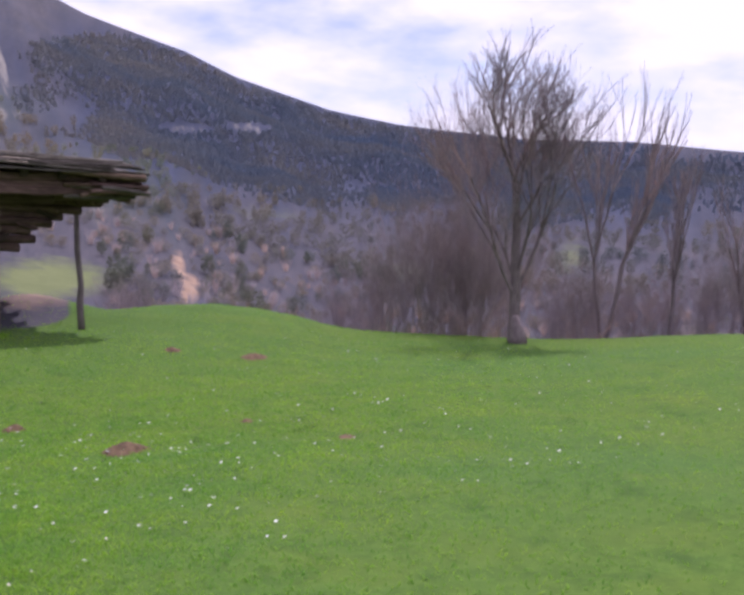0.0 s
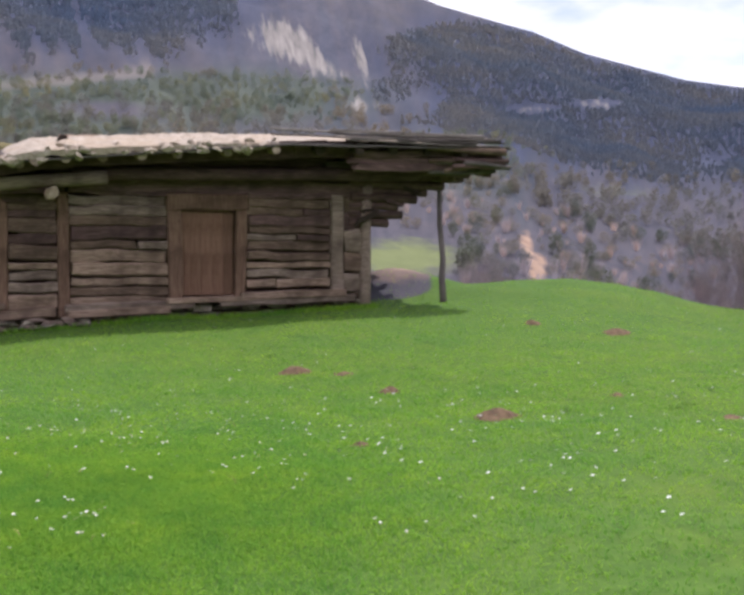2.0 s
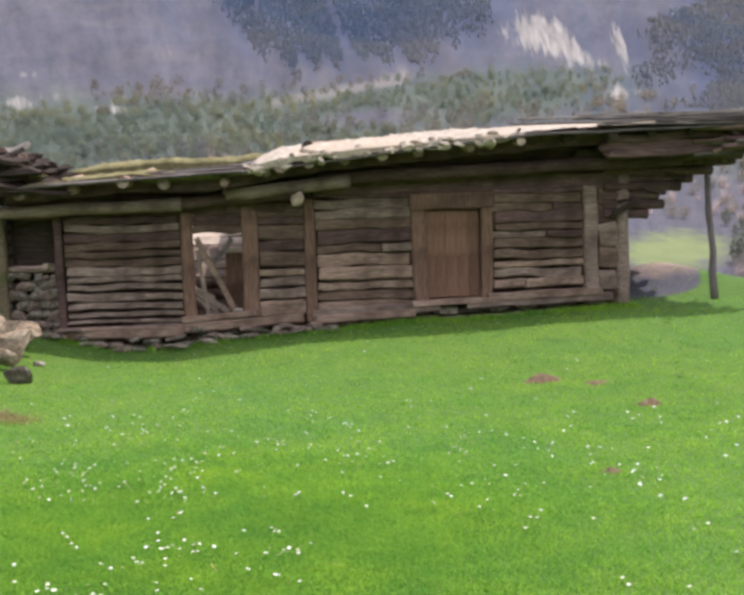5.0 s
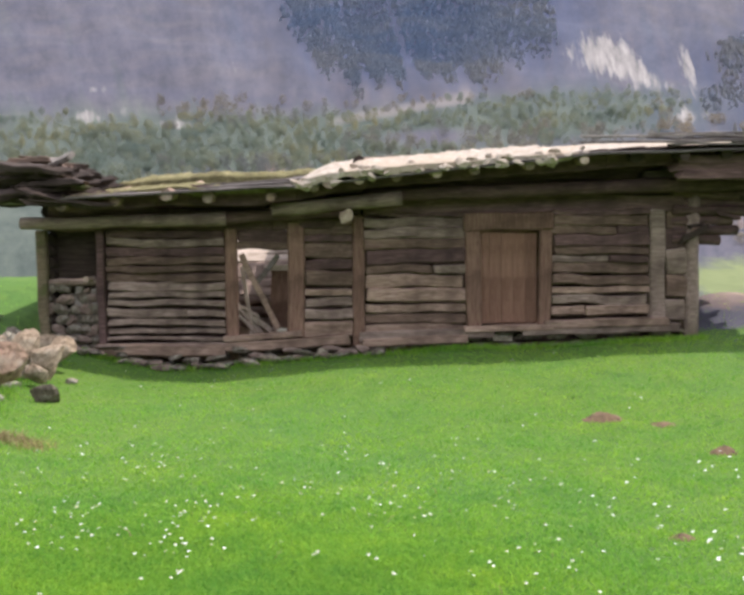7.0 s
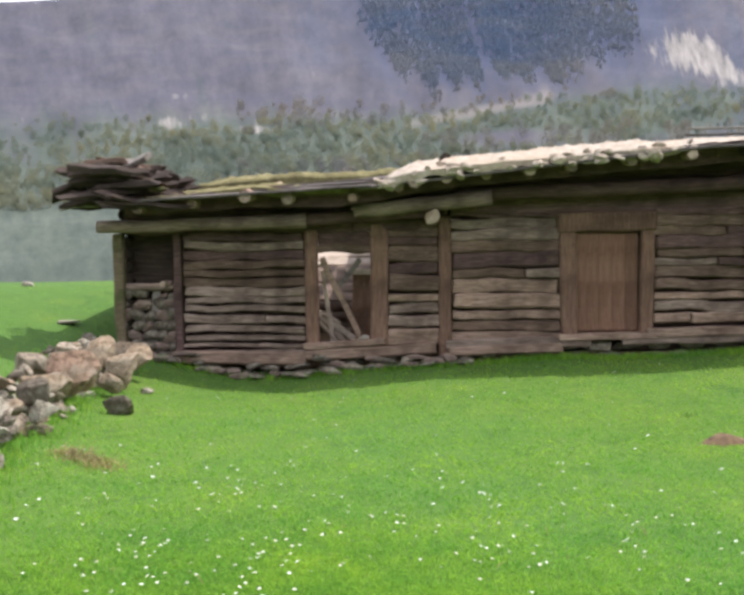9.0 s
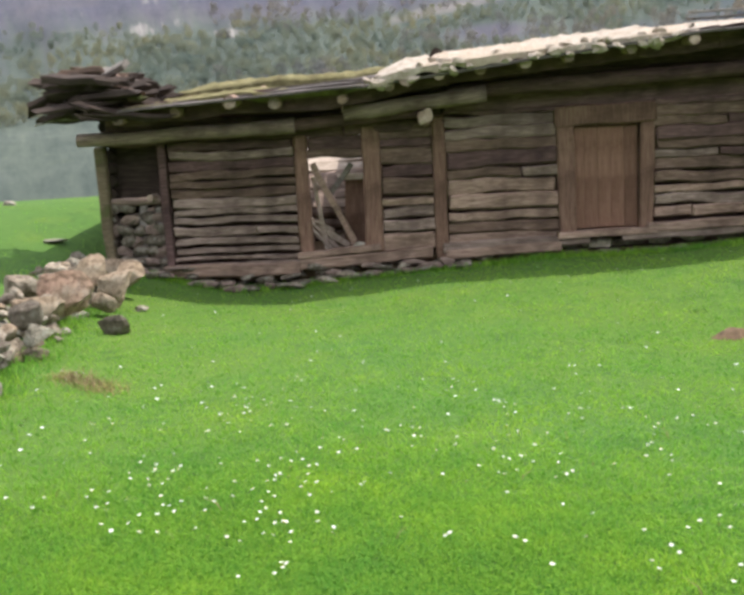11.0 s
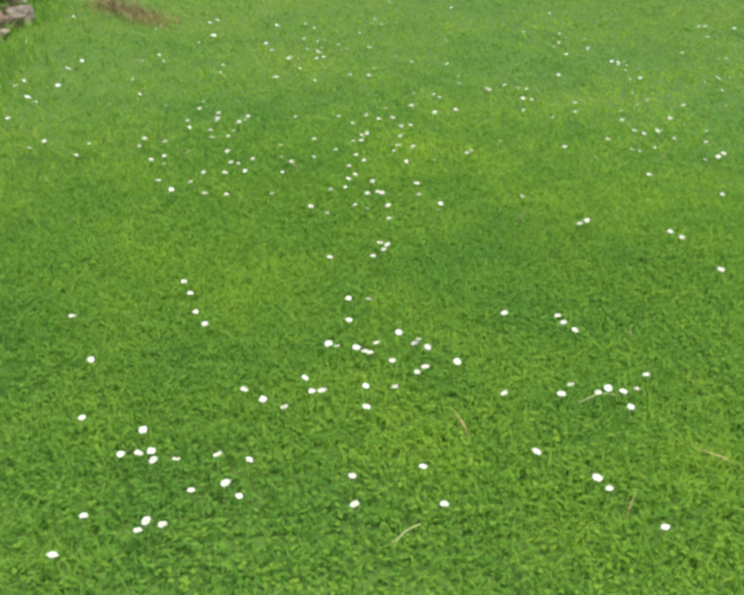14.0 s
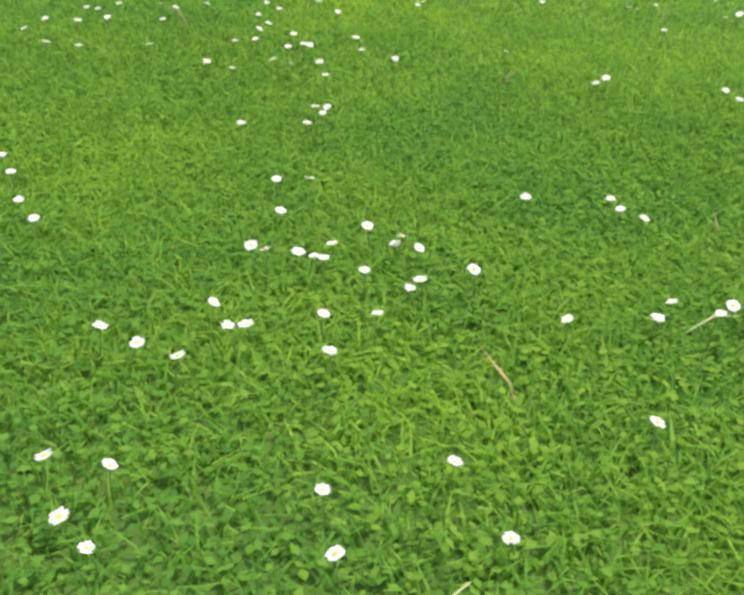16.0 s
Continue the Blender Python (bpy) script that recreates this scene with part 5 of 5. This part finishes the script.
# small close clusters further up the lawn
CLUSTERS = [(-1.49, 9.03), (-1.44, 8.58), (-0.87, 7.7), (-0.79, 7.41), (-1.42, 7.16), (-1.04, 7.48), (-0.85, 6.9), (-1.37, 7.35), (0.31, 7.68), (0.06, 9.74), (0.61, 7.98), (-1.83, 7.71), (-0.48, 8.55), (0.94, 9.04), (-0.89, 9.8), (0.95, 6.34), (1.15, 6.0), (1.6, 5.1), (2.2, 5.6), (2.4, 7.05), (1.45, 6.8), (0.5, 6.5)]
for k, (cx, cy) in enumerate(CLUSTERS):
    for i in range(11 if k < 8 else 5):
        x, y = cx + float(rs_d.normal(0, 0.16)), cy + float(rs_d.normal(0, 0.22))
        copy_thing(moulds[(i + k) % 8], pose(x, y, gz(x, y), 0, 0, i * 61 + k * 17))


def daisy_drifts():
    """All the daisies further off, in drifts."""
    rs = np.random.default_rng(33)
    n = 17000
    x, y = rs.uniform(-5, 16, n), rs.uniform(4.3, 20, n)
    dens = np.exp(-(((x + 1.2) / 3.0) ** 2 + ((y - 7.2) / 2.6) ** 2)) * 1.15 + 0.45 * np.exp(-(((x - 4) / 4.5) ** 2 + ((y - 7.0) / 3.5) ** 2)) + 0.09
    dens = dens * (0.45 + 0.8 * np.clip(lumps(x, y, 1.1, 8) + 0.2, 0, 1.4))
    keep = (rs.uniform(0, 1.5, n) < dens) & ~in_the_way(x, y) & ~((x > -2.5) & (x < 1.8) & (y < 9.0)) & (y < WALL_Y - 1.2)
    az, r = az_r(x, y)
    keep &= r < crest_at(az)
    x, y = x[keep], y[keep]
    z = height(x, y) + rs.uniform(0.05, 0.085, len(x))
    n = len(x)
    r = rs.uniform(0.009, 0.0155, n)
    a = np.linspace(0, 2 * math.pi, 8, endpoint=False)
    tx, ty = rs.uniform(-0.5, 0.5, n), rs.uniform(-0.7, 0.2, n)
    ring = np.stack([np.cos(a)[None] * r[:, None], np.sin(a)[None] * r[:, None]], -1)
    rz = ring[..., 0] * tx[:, None] + ring[..., 1] * ty[:, None] + r[:, None] * 0.25
    v = np.concatenate([np.concatenate([ring, rz[..., None]], -1), np.zeros((n, 1, 3))], 1) + np.stack([x, y, z], -1)[:, None]
    k = np.arange(n)[:, None] * 9
    f = np.concatenate([k + [i, (i + 1) % 8, 8] for i in range(8)], 0)
    tagged(new("distant_daisies", soup("distant_daisies", v.reshape(-1, 3), f, M_PETAL)), "white daisies scattered through the meadow grass", "daisy", kind="stuff")


daisy_drifts()


# ---- bare trees and thickets at the meadow's edge ----
def grow(segs, p, d, length, r, depth, rs, spread, upward=0.25):
    """Branches as straight pieces: start, end and the two radii."""
    steps = 3
    for i in range(steps):
        q = p + d * (length / steps)
        segs.append((p, q, r * (1 - 0.22 * i / steps), r * (1 - 0.22 * (i + 1) / steps), depth))
        p = q
        d = (d + Vector((rs.uniform(-1, 1), rs.uniform(-1, 1), rs.uniform(-0.5, 1))) * 0.13 + Vector((0, 0, upward * 0.3))).normalized()
        if depth > 0 and i < steps - 1 and rs.random() < 0.75:
            side = (d + Vector((rs.uniform(-1, 1), rs.uniform(-1, 1), rs.uniform(-0.2, 0.7))) * spread).normalized()
            grow(segs, p, side, length * rs.uniform(0.5, 0.75), r * 0.42, depth - 1, rs, spread, upward)
    if depth > 0:
        for _ in range(3 if depth > 1 else 2):
            side = (d + Vector((rs.uniform(-1, 1), rs.uniform(-1, 1), rs.uniform(-0.2, 0.6))) * spread).normalized()
            grow(segs, p, side, length * rs.uniform(0.6, 0.85), r * 0.56, depth - 1, rs, spread, upward)


def prism_mesh(name, segs, mat, sides=3):
    """All the pieces as thin prisms in one mesh."""
    p0 = np.array([tuple(s[0]) for s in segs])
    p1 = np.array([tuple(s[1]) for s in segs])
    r0, r1 = np.array([s[2] for s in segs]), np.array([s[3] for s in segs])
    d = p1 - p0
    d /= np.linalg.norm(d, axis=1, keepdims=True) + 1e-9
    ref = np.where(np.abs(d[:, 2:3]) > 0.9, [[1.0, 0, 0]], [[0, 0, 1.0]])
    a = np.cross(d, ref)
    a /= np.linalg.norm(a, axis=1, keepdims=True)
    b = np.cross(d, a)
    w = np.arange(sides) * 2 * math.pi / sides
    off = a[:, None] * np.cos(w)[None, :, None] + b[:, None] * np.sin(w)[None, :, None]
    v = np.concatenate([p0[:, None] + off * r0[:, None, None], p1[:, None] + off * r1[:, None, None]], 1).reshape(-1, 3)
    k = np.arange(len(segs))[:, None] * 2 * sides
    f = np.concatenate([k + [i, (i + 1) % sides, sides + (i + 1) % sides, sides + i] for i in range(sides)], 0)
    return soup(name, v, f, mat, True)


def bare_tree(az, r, stems, seed, label, depth=4, spread=0.55, bole=0.0, upward=0.25):
    """A leafless tree of several stems from one root."""
    x, y = EYE_AT[0] + r * math.sin(radians(az)), EYE_AT[1] + r * math.cos(radians(az))
    rs = random.Random(seed)
    ob = thing("tree", label, "tree", at=(x, y, gz(x, y) - 0.1))
    thin = []
    if bole:
        r0 = stems[0][3] * 1.25
        link("trunk", prism_mesh("trunk", [(Vector((0, 0, 0)), Vector((0.03, 0, bole * 0.5)), r0 * 1.25, r0, 9), (Vector((0.03, 0, bole * 0.5)), Vector((0, 0, bole * 1.02)), r0, r0 * 0.8, 9)], M_BARK, 9), M_BARK, ob)
    for lean, turn, length, rad in stems:
        segs = []
        d = Vector((math.sin(lean) * math.cos(turn), math.sin(lean) * math.sin(turn), math.cos(lean))).normalized()
        grow(segs, Vector((0.06 * math.cos(turn), 0.06 * math.sin(turn), bole * (1.0 - 0.9 * abs(lean)))), d, length, rad, depth, rs, spread, upward)
        link("trunk", prism_mesh("trunk", [s for s in segs if s[4] >= depth - 1], M_BARK, 7), M_BARK, ob)
        thin += [s for s in segs if s[4] < depth - 1]
    link("crown", prism_mesh("crown", thin, M_TWIG), M_TWIG, ob, "bare fine twigs")
    return ob


bare_tree(53.6, 20.2, ((0.03, 0.6, 1.6, 0.10), (0.52, 2.8, 1.55, 0.05), (0.48, -0.4, 1.55, 0.05), (0.34, 1.9, 1.45, 0.04), (0.3, -1.6, 1.45, 0.04)), 3, "broad-crowned leafless willow at the meadow's edge", 5, 0.72, 2.3, 0.16)
bare_tree(58.9, 23.5, ((0.28, -0.6, 2.2, 0.075), (0.1, 1.2, 2.2, 0.055)), 5, "slender leafless tree leaning beyond the meadow", 4, 0.3)
bare_tree(50.0, 27, ((0.03, 0.4, 3.5, 0.06),), 8, "tall thin leafless poplar behind the thicket", 3, 0.16)
bare_tree(62.8, 24, ((0.08, -0.4, 1.6, 0.06),), 9, "slender leafless tree beyond the meadow", 4, 0.3)
bare_tree(67.5, 24.5, ((0.12, 2.5, 1.6, 0.05),), 11, "leafless tree at the meadow's edge", 3, 0.4)


def thicket(az, r, tall, wide, seed, label):
    """A leafless bush: many thin rods from one foot."""
    x, y = EYE_AT[0] + r * math.sin(radians(az)), EYE_AT[1] + r * math.cos(radians(az))
    rs = random.Random(seed)
    segs = []
    for i in range(64):
        a, lean = rs.uniform(0, 6.283), abs(rs.gauss(0, 0.42))
        d = Vector((math.sin(lean) * math.cos(a), math.sin(lean) * math.sin(a), math.cos(lean)))
        grow(segs, Vector((rs.uniform(-0.3, 0.3) * wide, rs.uniform(-0.3, 0.3) * wide, 0)), d, tall * rs.uniform(0.3, 0.6), 0.0055, 2, rs, 0.5, 0.1)
    me = prism_mesh("bush", segs, M_TWIG)
    ob = link("bush", me, M_TWIG)
    ob.location = (x, y, gz(x, y) - 0.1)
    tagged(ob, label, "bush", "bare bushes beyond the meadow")


for i, (az, r, tall, wide) in enumerate(((44.5, 23, 2.2, 1.5), (46.3, 22, 3.0, 1.6), (47.8, 22.5, 3.4, 1.6), (49.2, 21.5, 3.6, 1.7), (50.4, 22, 3.6, 1.6), (51.4, 21.2, 2.8, 1.2), (52.4, 24, 3.2, 1.5), (55.8, 26, 2.2, 1.3), (57.4, 23, 1.9, 1.3), (58.2, 27, 2.4, 1.4),
                                          (60.4, 25, 2.0, 1.2), (62.6, 26, 2.3, 1.3), (65.2, 25, 2.4, 1.4), (67.0, 24, 2.4, 1.3), (42.0, 26, 2.2, 1.5), (43.2, 30, 2.8, 1.6), (39.5, 31, 2.4, 1.6), (36.5, 33, 2.2, 1.6), (27.5, 34, 2.0, 1.6), (28.8, 36, 2.4, 1.6))):
    thicket(az, r, tall, wide, 40 + i, "leafless brown bush at the meadow's far edge")
stump_at = (EYE_AT[0] + 19.8 * math.sin(radians(53.9)), EYE_AT[1] + 19.8 * math.cos(radians(53.9)))
bm = bmesh.new()
tube(bm, [(0, 0, -0.1), (0.02, 0, 0.2), (-0.12, 0, 0.62)], [0.26, 0.17, 0.07], 9, True, 0.3, 2)
me = bpy.data.meshes.new("tree_stump")
bm.to_mesh(me)
bm.free()
ob = link("tree_stump", me, M_BARK)
ob.location = (*stump_at, gz(*stump_at))
tagged(ob, "dark broken stump at the foot of a tree", "stump")


# ---- woods on the valley side and the mountain ----
def fans(name, x, y, tall, n_rods, rod, mat, seed, spread=0.6):
    """Leafless bushes and trees far off: fans of thin rods."""
    rs = np.random.default_rng(seed)
    n = len(x)
    z = height(x, y) - 0.1
    c = np.repeat(np.stack([x, y, z], -1), n_rods, 0)
    h = np.repeat(tall, n_rods) * rs.uniform(0.55, 1.1, n * n_rods)
    a = rs.uniform(0, 2 * math.pi, n * n_rods)
    s = spread * rs.uniform(0.1, 1.0, n * n_rods) * h
    low = c + np.stack([np.cos(a) * s * 0.35, np.sin(a) * s * 0.35, h * rs.uniform(0, 0.45, n * n_rods)], -1)
    tip = c + np.stack([np.cos(a) * s, np.sin(a) * s, h], -1)
    b = rs.uniform(0, 2 * math.pi, n * n_rods)
    w = rod * h
    side = np.stack([np.cos(b) * w, np.sin(b) * w, np.zeros_like(w)], -1)
    v = np.stack([low - side, low + side, tip], 1).reshape(-1, 3)
    return new(name, soup(name, v, np.arange(len(v)).reshape(-1, 3), mat))


def conifers(name, x, y, tall, mat, seed):
    """Evergreens far off: ragged tiers of drooping boughs."""
    rs = np.random.default_rng(seed)
    n, sides, tiers = len(x), 7, 3
    z = height(x, y) - 0.2
    vs, fs, base = [], [], 0
    for t in range(tiers):
        lo, hi = tall * (0.08 + 0.24 * t), tall * (0.5 + 0.24 * t)
        rad = tall * (0.36 - 0.07 * t)
        a = np.linspace(0, 2 * math.pi, sides, endpoint=False)[None] + rs.uniform(0, 6, (n, 1))
        rr = rad[:, None] * rs.uniform(0.45, 1.25, (n, sides))
        ring = np.stack([x[:, None] + np.cos(a) * rr, y[:, None] + np.sin(a) * rr, (z + lo)[:, None] + rs.uniform(-0.06, 0.06, (n, sides)) * tall[:, None]], -1)
        top = np.stack([x + rs.normal(0, 0.02, n) * tall, y, z + hi], -1)[:, None]
        vs.append(np.concatenate([ring, top], 1).reshape(-1, 3))
        k = base + np.arange(n)[:, None] * (sides + 1)
        fs.append(np.concatenate([k + [i, (i + 1) % sides, sides] for i in range(sides)], 0))
        base += n * (sides + 1)
    return new(name, soup(name, np.concatenate(vs), np.concatenate(fs), mat))


def clumps(name, x, y, tall, n_leaf, size, mat, seed, flat=0.8):
    """Bushes and small trees far off: ragged rounded heads of many small sprays."""
    rs = np.random.default_rng(seed)
    n = len(x)
    z = height(x, y)
    c = np.repeat(np.stack([x, y, z], -1), n_leaf, 0)
    h = np.repeat(tall, n_leaf)
    wide = np.repeat(tall * rs.uniform(0.35, 0.65, n), n_leaf) * flat
    d = rs.normal(0, 1, (n * n_leaf, 3))
    d /= np.linalg.norm(d, axis=1, keepdims=True)
    d *= rs.uniform(0.15, 1.0, (n * n_leaf, 1)) ** 0.5
    p = c + np.stack([d[:, 0] * wide, d[:, 1] * wide, h * (0.5 + 0.5 * d[:, 2])], -1)
    s = (size * h * rs.uniform(0.5, 1.4, n * n_leaf))[:, None]
    u, w = rs.normal(0, 1, (n * n_leaf, 3)), rs.normal(0, 1, (n * n_leaf, 3))
    u /= np.linalg.norm(u, axis=1, keepdims=True)
    w /= np.linalg.norm(w, axis=1, keepdims=True)
    v = np.stack([p + u * s, p + w * s, p - (u + w) * s * 0.6], 1).reshape(-1, 3)
    return new(name, soup(name, v, np.arange(len(v)).reshape(-1, 3), mat))


def polar(n, az0, az1, r0, r1, seed):
    rs = np.random.default_rng(seed)
    az, r = np.radians(rs.uniform(az0, az1, n)), np.exp(rs.uniform(math.log(r0), math.log(r1), n))
    return EYE_AT[0] + r * np.sin(az), EYE_AT[1] + r * np.cos(az), rs


def woods():
    x, y, rs = polar(2300, -12, 72, 46, 125, 51)
    m, k, w, g = covers(x, y)
    soil, field = patches(x, y)
    keep = (m < 0.25) & (k < 0.3) & (soil < 0.35) & (field < 0.22) & ((np.abs(az_r(x, y)[0] - 23) > 3.2) | (az_r(x, y)[1] > 85))
    x, y = x[keep], y[keep]
    half = len(x) * 2 // 3
    tall = rs.uniform(0.5, 1.6, len(x))
    tagged(clumps("valley_scrub", x[:half], y[:half], tall[:half], 300, 0.06, M_SCRUB, 52, 1.1), "leafless grey-brown scrub covering the valley side", "scrub", kind="stuff")
    tagged(fans("valley_saplings", x[half:], y[half:], tall[half:] * 1.25, 60, 0.016, M_TWIG, 60, 0.6), "leafless saplings covering the valley side", "scrub", kind="stuff")
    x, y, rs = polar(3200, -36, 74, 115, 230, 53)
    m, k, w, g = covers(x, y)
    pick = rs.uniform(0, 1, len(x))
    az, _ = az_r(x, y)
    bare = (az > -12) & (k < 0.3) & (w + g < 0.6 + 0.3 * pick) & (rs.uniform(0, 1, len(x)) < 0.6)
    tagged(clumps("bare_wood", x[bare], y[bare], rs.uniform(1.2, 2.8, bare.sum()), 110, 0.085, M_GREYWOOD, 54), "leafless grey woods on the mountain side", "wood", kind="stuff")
    x, y, rs = polar(8500, -36, 60, 112, 300, 55)
    m, k, w, g = covers(x, y)
    pick = rs.uniform(0, 1, len(x))
    ever = (k < 0.25) & (g > 0.25 + 0.5 * pick)
    tagged(clumps("evergreen_wood", x[ever], y[ever], rs.uniform(0.8, 2.1, ever.sum()), 230, 0.065, M_OLIVE, 55), "hazy olive-green woods on the mountain side", "wood", kind="stuff")
    # the pine wood high on the mountain, its blue haze painted into the needles
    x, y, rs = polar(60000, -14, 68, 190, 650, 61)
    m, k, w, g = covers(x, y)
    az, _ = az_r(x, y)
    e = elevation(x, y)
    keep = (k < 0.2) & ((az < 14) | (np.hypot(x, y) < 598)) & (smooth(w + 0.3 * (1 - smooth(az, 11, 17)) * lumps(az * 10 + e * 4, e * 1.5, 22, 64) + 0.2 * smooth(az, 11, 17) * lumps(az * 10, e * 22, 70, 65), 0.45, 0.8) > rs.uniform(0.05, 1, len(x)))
    tagged(conifers("mountain_pines", x[keep], y[keep], rs.uniform(0.0035, 0.0075, keep.sum()) * np.hypot(x[keep], y[keep]), M_HAZY_PINE, 63), "dark pine wood high on the mountain, tinted blue for haze", "wood", kind="stuff")
    # pines along the skyline
    rs = np.random.default_rng(56)
    az, r = np.radians(rs.uniform(-12, 7, 80)), rs.uniform(RIDGE_R - 14, RIDGE_R + 2, 80)
    x, y = EYE_AT[0] + r * np.sin(az), EYE_AT[1] + r * np.cos(az)
    tagged(conifers("skyline_pines", x, y, rs.uniform(2.5, 6, 80), M_HAZY_SPRUCE, 57), "ragged pines along the mountain skyline", "wood", kind="stuff")
    x, y, rs = polar(170, 18, 48, 55, 125, 58)
    m, k, w, g = covers(x, y)
    keep = (m < 0.2) & (k < 0.3) & (patches(x, y)[0] < 0.3) & (np.abs(az_r(x, y)[0] - 23) > 3.2) & (np.abs(az_r(x, y)[0] - 31.2) > 1.5)
    tagged(clumps("valley_evergreens", x[keep], y[keep], rs.uniform(1.1, 2.5, keep.sum()), 380, 0.05, M_VALLEY, 59), "dark green shrubs on the valley side", "scrub", kind="stuff")


woods()
